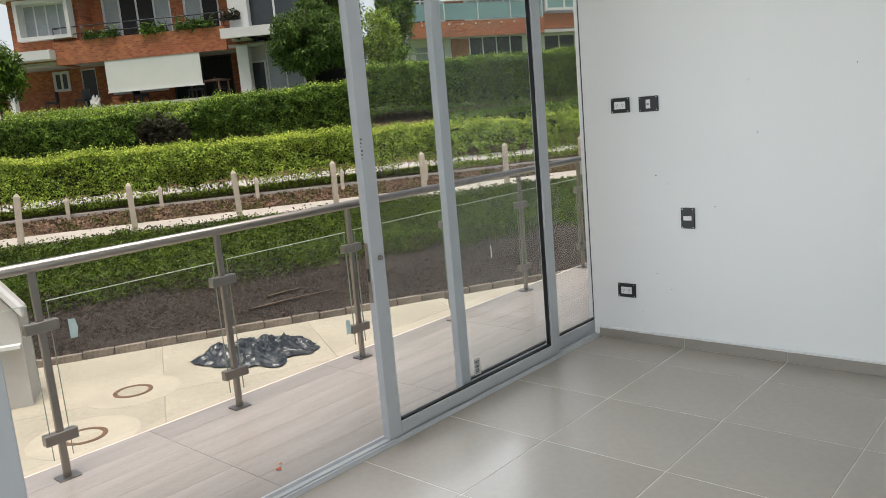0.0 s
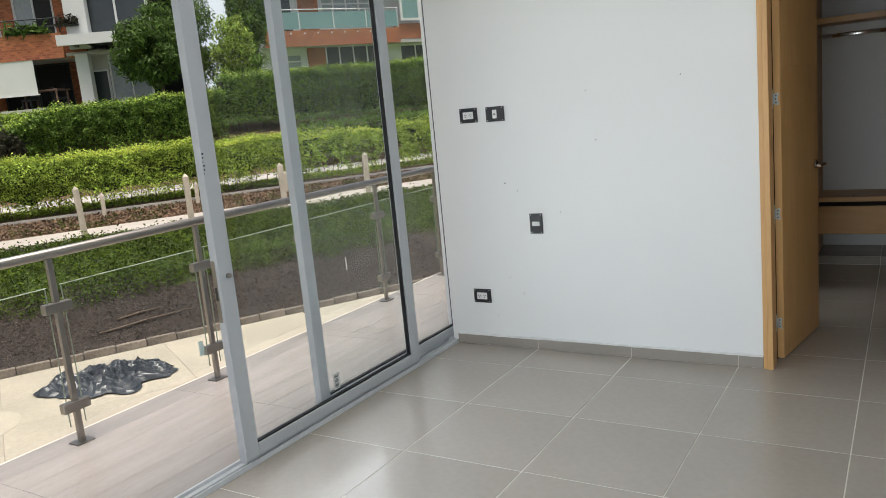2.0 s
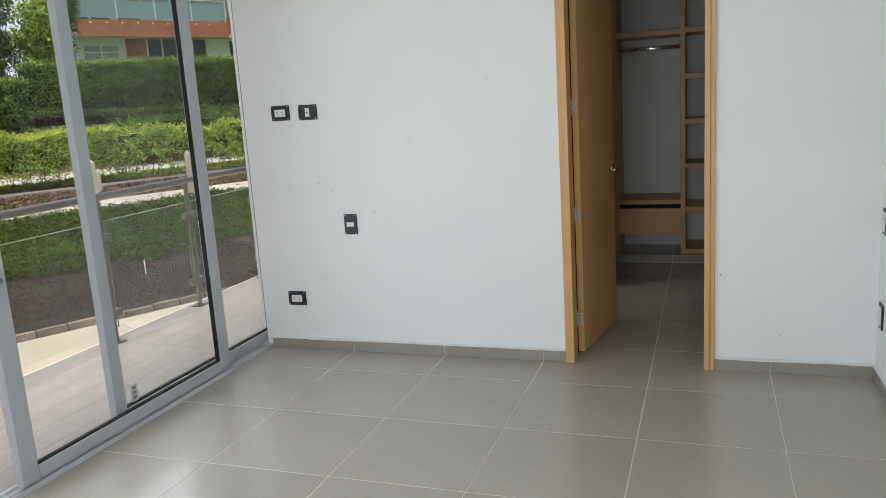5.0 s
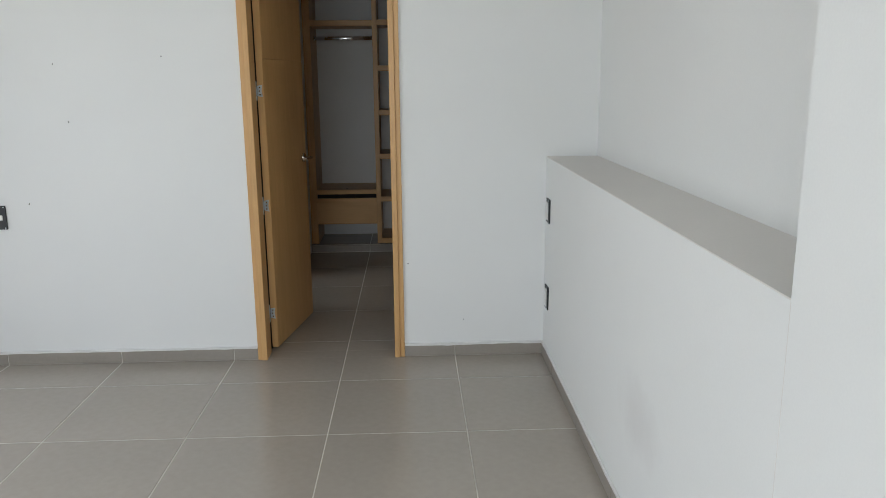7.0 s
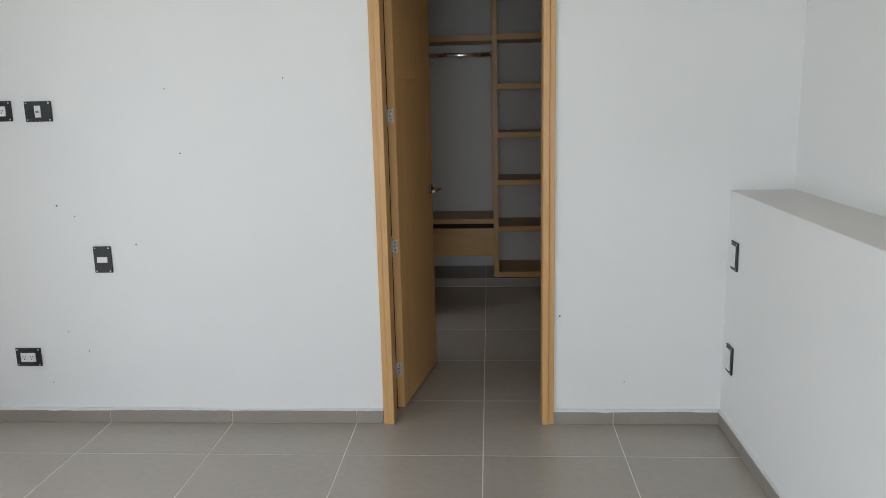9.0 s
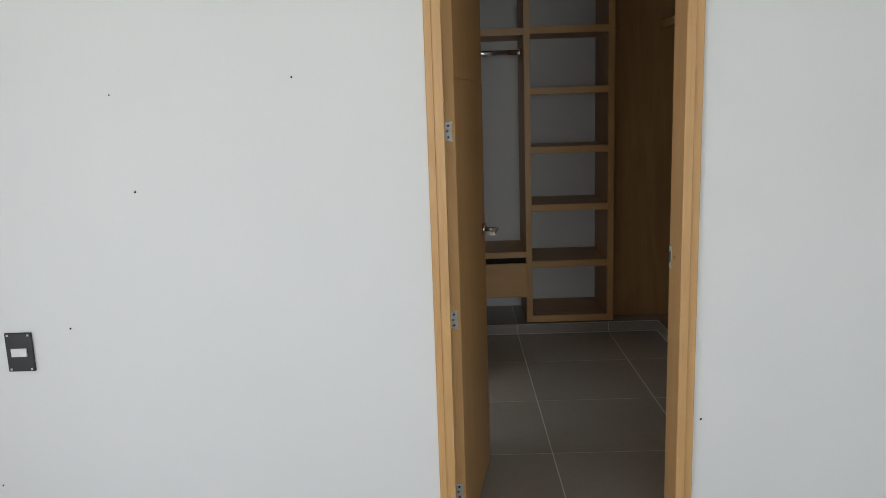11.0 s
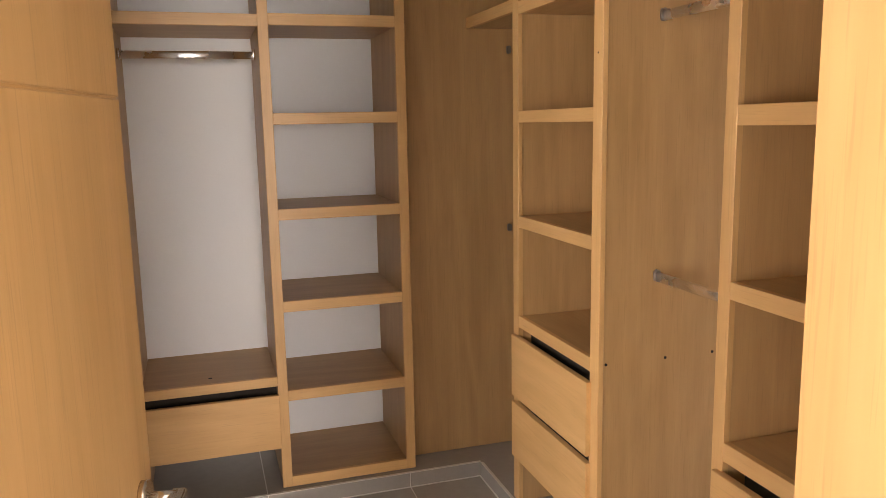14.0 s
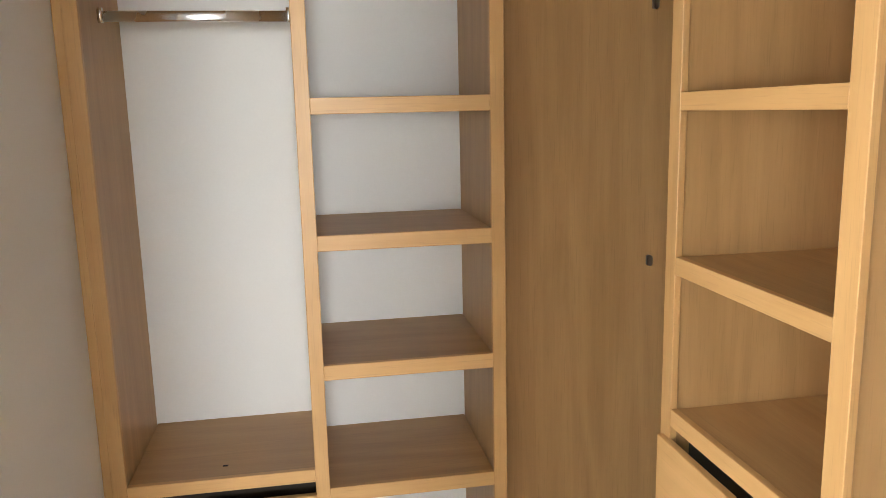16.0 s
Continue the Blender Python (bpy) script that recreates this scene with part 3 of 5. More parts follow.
# ---- sockets ----
def outlet(at, turn, kind):
    """Unfinished socket without cover plate; local x across, z up, y out of the wall."""
    t = thing("wall_socket", at, "", "socket")
    m = Matrix.Translation(at) @ Matrix.Rotation(radians(turn), 4, "Z") @ Matrix.Translation(-Vector(at))
    w, h = (0.062, 0.045) if kind not in ("tall", "switch") else (0.042, 0.062)
    tagged(t, "black socket frame with white insert, cover plate missing", "socket", "wall sockets")
    def put(name, x0, x1, z0, z1, d0, d1, mat, bev=0.001):
        bm = box(at[0] + x0, at[0] + x1, at[1] - d1, at[1] - d0, at[2] + z0, at[2] + z1)
        bm.transform(m)
        return part(name, bm, mat, t, "", bev)
    put("frame", -w, w, -h, h, 0.001, 0.009, M_BLACK, 0.002)
    if kind == "socket":
        put("insert", -0.036, 0.036, -0.022, 0.022, 0.009, 0.014, M_PLUG)
        for sx in (-0.018, 0.018):
            for dx, dz in ((-0.006, 0.004), (0.006, 0.004), (0, -0.008)):
                put("pin_hole", sx + dx - 0.002, sx + dx + 0.002, dz - 0.003, dz + 0.003, 0.014, 0.0148, M_HOLE, 0)
    elif kind == "tv":
        put("insert", -0.014, 0.014, -0.026, 0.026, 0.009, 0.014, M_PLUG)
        put("jack", -0.006, 0.006, -0.006, 0.004, 0.014, 0.018, M_STEEL, 0)
        put("bracket", -0.05, -0.018, -0.03, 0.03, 0.009, 0.0105, M_BLACK)
    elif kind == "switch":
        put("insert", -0.026, 0.026, -0.046, 0.046, 0.009, 0.014, M_PLUG)
        put("rocker", -0.012, 0.012, -0.02, 0.02, 0.014, 0.018, M_PLUG)
    else:
        put("insert", -0.024, 0.024, -0.013, 0.013, 0.009, 0.015, M_PLUG)
    for sx in (-1, 1):
        for sz in (-1, 1):
            put("screw", sx * (w - 0.01) - 0.003, sx * (w - 0.01) + 0.003, sz * (h - 0.008) - 0.003, sz * (h - 0.008) + 0.003, 0.009, 0.0105, M_ZINC, 0)
    return t
outlet((-2.159, 0, 1.488), 0, "socket")
outlet((-1.974, 0, 1.484), 0, "tv")
outlet((-1.752, 0, 0.804), 0, "tall")
outlet((-2.170, 0, 0.331), 0, "socket")
outlet((1.085, -0.106, 0.814), -90, "switch")
outlet((1.085, -0.110, 0.353), -90, "switch")

# ---- small marks ----
specks = ((-1.345, 1.286), (-1.59, 0.872), (-1.946, 1.056), (-1.866, 1.006), (-2.068, 0.2), (0.351, 0.52), (0.647, 0.203), (-0.857, 1.604), (-1.391, 1.57), (-1.871, 0.358), (-1.962, 0.454))
for i, (x, z) in enumerate(specks):
    s = 0.0035 + 0.002 * noise.noise(Vector((x * 9, z * 7, 0)))
    bm = rod((x, 0.001, z), (x + 0.002, -0.0015, z + 0.003), s, 6, None, s * 0.5)
    part("paint_chip", bm, M_HOLE, wall_north)
for x in (0.967, 1.176, 1.349):
    part("screw_hole", rod((x, 1.627, 0.81), (x, 1.6245, 0.81), 0.0048, 8), M_HOLE, unit_d)
part("screw_hole", rod((0.9395, 1.65, 1.74), (0.941, 1.65, 1.74), 0.003, 8), M_HOLE, unit_d)
part("shelf_scuff", box(-0.20, -0.185, 2.75, 2.758, 0.5441, 0.5452), M_HOLE, unit_b)
part("seam", askew(box(XE - 0.0004, XE + 0.01, -2.6535, -2.6515, 0.07, 1.079)), M_LEDGE, wall_pier, "hairline joint in the paint")
# barcode label and a scratch on the rear glass leaf
lx = GX - 0.048 + 0.0034
st = part("sticker", box(lx, lx + 0.0006, -1.215, -1.165, 0.10, 0.19), M_PLUG, leaf_out, "small printed barcode label")
for k in range(9):
    w = 0.0022 + 0.0018 * ((k * 5) % 3)
    part("print_bar", box(lx + 0.0006, lx + 0.0009, -1.205, -1.175, 0.107 + 0.0085 * k, 0.107 + 0.0085 * k + w), M_BLACK, st)
part("scratch", box(lx, lx + 0.0006, -0.994, -0.986, 0.72, 0.79), M_PLUG, leaf_out)
for k in range(6):
    part("old_label", box(GX + 0.028, GX + 0.0285, -1.951, -1.951 + 0.004 + 0.003 * (k % 3), 1.36 + 0.017 * k, 1.367 + 0.017 * k), M_RUBBER, leaf_in)
M_PETAL = material("dry_orange_petal", (0.5, 0.13, 0.05), 0.8, 0, 0.2, 30, 90, 0.0)
for x, y, s in ((-2.664, -2.407, 0.02), (-2.70, -2.37, 0.012)):
    bm = plate([(x - s, y, 0.002), (x, y - s * 0.7, 0.006), (x + s, y + 0.004, 0.003), (x, y + s * 0.6, 0.008)], (0, 0, 0.0015))
    tagged(part("petal", bm, M_PETAL), "dry orange petal on the balcony floor", "petal", "fallen petals")

# ---- outdoors: ground, slope, hedges, houses ----
AZ = radians(-62)
FWD = Vector((math.sin(AZ), math.cos(AZ), 0))
RGT = Vector((math.cos(AZ), -math.sin(AZ), 0))
ORG = Vector((0.15, -4.27, 0))
def W(lat, d, z=0.0):
    """The street's own frame: lat along the kerb, d away from the balcony."""
    return ORG + RGT * lat + FWD * d + Vector((0, 0, z))
M_STREET = Matrix(((RGT.x, FWD.x, 0, ORG.x), (RGT.y, FWD.y, 0, ORG.y), (0, 0, 1, 0), (0, 0, 0, 1)))
GZ = -2.65
def lerp_profile(pairs, v):
    for (a, za), (b, zb) in zip(pairs, pairs[1:]):
        if v <= b:
            return za + (zb - za) * max(0, (v - a) / (b - a))
    return pairs[-1][1]
SLOPE = ((16.5, GZ), (16.75, GZ + 0.12), (17.6, -1.75), (19.0, -0.78), (19.3, -0.66), (21.3, -0.62), (22.05, -0.3), (22.4, -0.2), (23.9, -0.13), (25.3, 0.03), (26.0, 1.2), (27.2, 1.55), (29.0, 2.2), (31.0, 2.5), (34.0, 2.6))
def ground_z(lat, d):
    z = lerp_profile(SLOPE, d) if d > 16.5 else GZ
    if 16.8 < d < 40:
        z += 0.09 * noise.noise(Vector((lat * 0.6, d * 0.9, 2.0))) * (0 if 19.3 < d < 21.35 or 22.0 < d < 25.4 else 1)
    return z

def leaf_material(name, light, dark, amount=0.35):
    m = material(name, light, 0.5, 0, 0.1, 2.6, 11, 0.0, second=dark, per_island=amount, rough_vary=0.1, spec=0.18)
    N, L = m.node_tree.nodes, m.node_tree.links
    p, out = N["Principled BSDF"], N["Material Output"]
    tr, mx = N.new("ShaderNodeBsdfTranslucent"), N.new("ShaderNodeMixShader")
    mx.inputs[0].default_value = 0.28
    L.new(p.inputs["Base Color"].links[0].from_socket, tr.inputs[0])
    L.new(p.outputs[0], mx.inputs[1])
    L.new(tr.outputs[0], mx.inputs[2])
    L.new(mx.outputs[0], out.inputs[0])
    return m
M_LEAF_Y = leaf_material("young_hedge_leaf", (0.40, 0.53, 0.08), (0.12, 0.19, 0.03), 0.7)
M_LEAF_T = leaf_material("top_lit_shoot", (0.56, 0.63, 0.11), (0.30, 0.40, 0.06), 0.4)
M_LEAF_G = leaf_material("hedge_leaf", (0.18, 0.30, 0.045), (0.035, 0.07, 0.011), 0.7)
M_LEAF_D = leaf_material("mango_leaf", (0.14, 0.23, 0.05), (0.035, 0.07, 0.016), 0.7)
M_LEAF_C = leaf_material("ground_cover_leaf", (0.105, 0.158, 0.014), (0.022, 0.04, 0.005), 0.75)
M_LEAF_P = leaf_material("purple_shrub_leaf", (0.06, 0.06, 0.032), (0.024, 0.022, 0.016))
M_CORE = material("hedge_core_shade", (0.028, 0.04, 0.012), 0.9, 0, 0.3, 4, 30, 0.5)
M_BARK = material("bark", (0.17, 0.13, 0.095), 0.9, 0, 0.2, 8, 50, 0.6)
M_SOIL = material("dry_mulch_soil", (0.062, 0.049, 0.042), 0.95, 0, 0.25, 2.2, 20, 1.0, second=(0.02, 0.016, 0.013))
M_DIRT = material("red_earth", (0.21, 0.135, 0.08), 0.95, 0, 0.25, 3.0, 16, 1.0, second=(0.11, 0.068, 0.042))
M_GRASS = material("lawn", (0.11, 0.16, 0.035), 0.95, 0, 0.3, 2.0, 40, 0.8, second=(0.05, 0.085, 0.02))
M_CONC = material("driveway_concrete", (0.40, 0.36, 0.285), 0.85, 0, 0.14, 0.5, 12, 0.15, per_object=0.04)
M_CONC2 = material("patched_concrete", (0.43, 0.388, 0.31), 0.85, 0, 0.1, 1.5, 25, 0.2)
M_PATH = material("path_concrete", (0.41, 0.375, 0.33), 0.85, 0, 0.12, 1.2, 20, 0.2)
M_PATH_PALE = material("pale_path_concrete", (0.43, 0.41, 0.37), 0.85, 0, 0.1, 1.2, 20, 0.2)
M_KERB = material("stained_kerb", (0.34, 0.29, 0.235), 0.9, 0, 0.3, 3, 12, 0.4, second=(0.11, 0.09, 0.075), per_object=0.2)
M_POST = material("fence_concrete", (0.54, 0.475, 0.38), 0.85, 0, 0.12, 5, 40, 0.3, per_object=0.08)
M_RUST = material("rusty_iron", (0.16, 0.09, 0.055), 0.75, 0.2, 0.2, 10, 60, 0.3)
M_BAG = material("black_plastic_sheet", (0.035, 0.042, 0.05), 0.3, 0, 0.2, 4, 25, 0.15)
M_HBRICK = bpy.data.materials.new("house_brick")
def brick_nodes(m, scale, c1, c2, mortar):
    m.use_nodes = True
    N, L = m.node_tree.nodes, m.node_tree.links
    co, mp, sep, cmb, bt, nz, mx = (N.new(k) for k in ("ShaderNodeTexCoord", "ShaderNodeMapping", "ShaderNodeSeparateXYZ", "ShaderNodeCombineXYZ", "ShaderNodeTexBrick", "ShaderNodeTexNoise", "ShaderNodeMix"))
    L.new(co.outputs["Object"], mp.inputs[0])
    L.new(mp.outputs[0], sep.inputs[0])
    ad = N.new("ShaderNodeMath")
    L.new(sep.outputs[0], ad.inputs[0])
    L.new(sep.outputs[1], ad.inputs[1])
    L.new(ad.outputs[0], cmb.inputs[0])
    L.new(sep.outputs[2], cmb.inputs[1])
    bt.inputs["Scale"].default_value = scale
    bt.inputs["Color1"].default_value = (*c1, 1)
    bt.inputs["Color2"].default_value = (*c2, 1)
    bt.inputs["Mortar"].default_value = (*mortar, 1)
    bt.inputs["Mortar Size"].default_value = 0.012
    bt.inputs["Brick Width"].default_value = 0.25
    bt.inputs["Row Height"].default_value = 0.085
    L.new(cmb.outputs[0], bt.inputs["Vector"])
    nz.inputs["Scale"].default_value = 1.3
    mx.data_type, mx.blend_type = "RGBA", "MULTIPLY"
    mx.inputs[0].default_value = 0.35
    L.new(bt.outputs[0], mx.inputs[6])
    L.new(nz.outputs[1], mx.inputs[7])
    L.new(mx.outputs[2], N["Principled BSDF"].inputs["Base Color"])
    N["Principled BSDF"].inputs["Roughness"].default_value = 0.9
brick_nodes(M_HBRICK, 1.0, (0.60, 0.21, 0.095), (0.30, 0.10, 0.055), (0.44, 0.185, 0.10))
M_HWHITE = material("house_white_render", (0.68, 0.69, 0.68), 0.8, 0, 0.04, 1.0, 20, 0.1)
M_HGREY = material("house_soffit", (0.50, 0.49, 0.46), 0.85, 0, 0.06, 1.0, 20, 0.1)
M_HGLASS = material("house_window_glass", (0.05, 0.06, 0.065), 0.06, 0, 0.1, 0.6, 4, 0.0, spec=0.8, rough_vary=0.02)
M_HCURTAIN = material("house_curtain_glass", (0.36, 0.40, 0.42), 0.25, 0, 0.08, 2.0, 8, 0.0)
# near-black colour stands in for the shade inside the rooms
M_HDARK = material("house_room_shade", (0.03, 0.03, 0.032), 0.9, 0, 0.2, 1.0, 6, 0.0)
M_HFRAME = material("house_metal_frame", (0.66, 0.67, 0.68), 0.5, 0, 0.03, 3, 30, 0.0)
M_HRAIL = material("house_dark_rail", (0.05, 0.055, 0.06), 0.5, 0.3, 0.1, 3, 30, 0.0)
M_BLIND = material("canvas_blind", (0.66, 0.68, 0.65), 0.85, 0, 0.03, 1.0, 40, 0.05)
M_TEAL = material("tinted_glass", (0.22, 0.36, 0.36), 0.12, 0, 0.06, 1.0, 8, 0.0)
M_TABLE = material("dark_outdoor_wood", (0.16, 0.10, 0.075), 0.7, 0, 0.15, 4, 40, 0.1)
M_POT = material("terracotta", (0.46, 0.17, 0.07), 0.8, 0, 0.1, 4, 30, 0.1)

# ground: one sheet to the horizon
lats = [-600, -250, -90, -40, -22] + [-16 + 0.6 * i for i in range(74)] + [34, 45, 90, 250, 600]
ds = [-600, -200, -60, -20, 0, 8, 14, 16.5] + [16.6 + 0.25 * i for i in range(60)] + [32.5, 36, 45, 70, 140, 300, 700]
verts = [tuple(W(a, d, ground_z(a, d) - (0.02 if d <= 16.5 else 0))) for d in ds for a in lats]
nl = len(lats)
faces, mats = [], []
for j in range(len(ds) - 1):
    for i in range(nl - 1):
        faces.append((j * nl + i, j * nl + i + 1, (j + 1) * nl + i + 1, (j + 1) * nl + i))
        dm = (ds[j] + ds[j + 1]) / 2
        edge = 17.9 + 0.5 * noise.noise(Vector((lats[i] * 0.8, 0, 5)))
        mats.append(0 if 16.4 < dm < edge else (1 if 21.0 < dm < 27.8 else 2))
me = bpy.data.meshes.new("ground")
me.from_pydata(verts, [], faces)
for m in (M_SOIL, M_DIRT, M_GRASS):
    me.materials.append(m)
me.polygons.foreach_set("material_index", mats)
ground = tagged(new("ground", me), "sloping ground of lawn, dry mulch and red earth", "ground", "", "structure")

built("lower_storey", box(XW - 0.06, 1.77, YS - 0.2, 3.35, GZ, -0.2), M_HWHITE, "white rendered storey below the bedroom", "wall")

def street_box(a0, a1, d0, d1, z0, z1, bm=None):
    b = box(a0, a1, d0, d1, z0, z1)
    b.transform(M_STREET)
    return b

path_t = built("garden_path", street_box(-30, 40, 19.42, 21.25, -0.8, -0.55), M_PATH, "pale concrete garden path", "path")
bm = box(-30, 40, 24.0, 25.2, -0.3, -0.1)
for v in bm.verts:
    if v.co.z > -0.2:
        v.co.z += 0.12 * (v.co.y - 24.0)
bm.transform(M_STREET)
built("back_path", bm, M_PATH_PALE, "narrow pale path behind the hedge", "path")
drive = thing("driveway", W(0, 10, GZ), "pale concrete driveway in large slabs", "driveway", "", "structure")
part("joint_bed", street_box(-24, 24, 1.0, 16.35, GZ - 0.05, GZ - 0.006), M_KERB, drive)

# kerb stones
kerb = thing("kerb", W(0, 16.45, GZ), "stained concrete kerb stones along the slope", "kerb", "", "structure")
kme = mesh_of(box(-0.29, 0.29, -0.075, 0.075, -0.1, 0.13), "kerb_stone", 0.012, 2)
kme.materials.append(M_KERB)
for i in range(60):
    o = new("kerb_stone", kme)
    lat = -16 + 0.6 * i
    o.parent = kerb
    o.matrix_parent_inverse = Matrix.Translation(kerb.location).inverted()
    o.matrix_basis = Matrix.Translation(W(lat, 16.45 + random.uniform(-0.012, 0.012), GZ + random.uniform(-0.015, 0.01))) @ Matrix.Rotation(-AZ + random.uniform(-0.01, 0.01), 4, "Z")

def manhole(cx, cy):
    t = thing("manhole_cover", (cx, cy, GZ), "round concrete manhole cover with a rusty iron ring", "manhole cover", "manholes in the driveway")
    part("collar", rod((cx, cy, GZ - 0.02), (cx, cy, GZ + 0.006), 0.78, 40), M_CONC2, t, "pale concrete collar")
    bm = bmesh.new()
    n = 40
    ring = [[bm.verts.new((cx + r * math.cos(2 * math.pi * i / n), cy + r * math.sin(2 * math.pi * i / n), GZ + z)) for i in range(n)] for r, z in ((0.25, 0.004), (0.25, 0.014), (0.325, 0.014), (0.325, 0.004))]
    for k in range(3):
        for i in range(n):
            bm.faces.new((ring[k][i], ring[k + 1][i], ring[k + 1][(i + 1) % n], ring[k][(i + 1) % n]))
    bmesh.ops.recalc_face_normals(bm, faces=bm.faces)
    part("iron_ring", bm, M_RUST, t, "rusty iron ring")
    part("lid", rod((cx, cy, GZ), (cx, cy, GZ + 0.011), 0.245, 32), M_CONC, t)
manhole(-12.30, 1.33)
manhole(-11.05, -0.05)

def plastic_sheet(cx, cy, turn, rx, ry):
    bm = bmesh.new()
    nr, na = 26, 84
    rows = []
    for j in range(nr + 1):
        row = []
        for i in range(na):
            a = 2 * math.pi * i / na
            edge = 1 + 0.35 * noise.noise(Vector((math.cos(a) * 1.5, math.sin(a) * 1.5, 3.1))) + 0.34 * noise.noise(Vector((math.cos(a) * 4, math.sin(a) * 4, 8.2)))
            r = edge * j / nr
            x, y = rx * r * math.cos(a), ry * r * math.sin(a)
            q = Vector((x * 2.2, y * 2.2, 0.7))
            h = 0.06 + 0.22 * abs(noise.noise(q)) + 0.2 * (0.35 - abs(noise.noise(q * 2.3))) + 0.1 * abs(noise.noise(q * 5.1))
            h *= (1 - (j / nr) ** 3) * 0.9 + 0.1
            c, s = math.cos(turn), math.sin(turn)
            row.append(bm.verts.new((cx + c * x - s * y, cy + s * x + c * y, GZ + 0.008 + max(0.0, h) * (1.2 if j else 1))))
        rows.append(row)
    for j in range(1, nr):
        for i in range(na):
            f = bm.faces.new((rows[j][i], rows[j + 1][i], rows[j + 1][(i + 1) % na], rows[j][(i + 1) % na]))
    bm.faces.new(rows[1])
    for v in rows[0]:
        bm.verts.remove(v)
    o = tagged(part("plastic_sheet", bm, M_BAG), "crumpled black plastic sheet lying on the driveway", "plastic sheet")
    return o
plastic_sheet(-12.05, 3.68, radians(47), 1.16, 0.82)

# fence posts
def fence_post(lat, d, h, lean, w=0.075):
    t = thing("fence_post", W(lat, d, ground_z(lat, d)), "pointed pale concrete fence post", "fence post", "fence posts")
    z = ground_z(lat, d)
    bm = box(-w, w, -0.8 * w, 0.8 * w, -0.2, h)
    top = bm.verts.new((0, 0, h + 0.09))
    for f in list(bm.faces):
        if all(v.co.z > h - 0.01 for v in f.verts):
            vs = list(f.verts)
            bm.faces.remove(f)
            for i in range(4):
                bm.faces.new((vs[i], vs[(i + 1) % 4], top))
            break
    bmesh.ops.recalc_face_normals(bm, faces=bm.faces)
    bm.transform(Matrix.Translation(W(lat, d, z)) @ Matrix.Rotation(-AZ, 4, "Z") @ Matrix.Rotation(lean, 4, "Y"))
    part("post", bm, M_POST, t, "", 0.006)
for k in range(-2, 8):
    fence_post(-3.1 + 2.44 * k, 19.45, 1.2 + 0.04 * noise.noise(Vector((k * 1.7, 0, 0))), 0.11 * noise.noise(Vector((k * 2.9 + 0.4, 1.3, 0))), 0.066)
for lat in (-4.6, -2.3, 0.0, 2.55, 5.0, 7.6):
    fence_post(lat, 21.95, 0.54, 0.02, 0.05)

# foliage
RNG = np.random.default_rng(7)
def leaf_mesh(name, centers, normals, length, width, mat, droop=0.0):
    """Many small four-cornered leaves, one island each."""
    n = len(centers)
    nr = normals * 0.8 + RNG.normal(0, 0.75, (n, 3))
    nr /= np.linalg.norm(nr, axis=1)[:, None] + 1e-9
    ax = RNG.normal(0, 1, (n, 3))
    ax[:, 2] -= droop
    ax -= (ax * nr).sum(1)[:, None] * nr
    ax /= np.linalg.norm(ax, axis=1)[:, None] + 1e-9
    sd = np.cross(nr, ax)
    s = RNG.uniform(0.65, 1.3, (n, 1))
    a, b = ax * length * s / 2, sd * width * s / 2
    v = np.stack([centers - a, centers + b + nr * width * 0.15, centers + a, centers - b + nr * width * 0.15], axis=1).reshape(-1, 3)
    f = np.arange(4 * n).reshape(-1, 4)
    m = bpy.data.meshes.new(name)
    m.vertices.add(4 * n)
    m.vertices.foreach_set("co", v.astype(np.float32).ravel())
    m.loops.add(4 * n)
    m.loops.foreach_set("vertex_index", f.ravel())
    m.polygons.add(n)
    m.polygons.foreach_set("loop_start", np.arange(0, 4 * n, 4))
    m.update(calc_edges=True)
    m.materials.append(mat)
    return m

def lumps(p, s, seed):
    return np.array([noise.noise(Vector((x * s + seed, y * s, z * s))) for x, y, z in p])

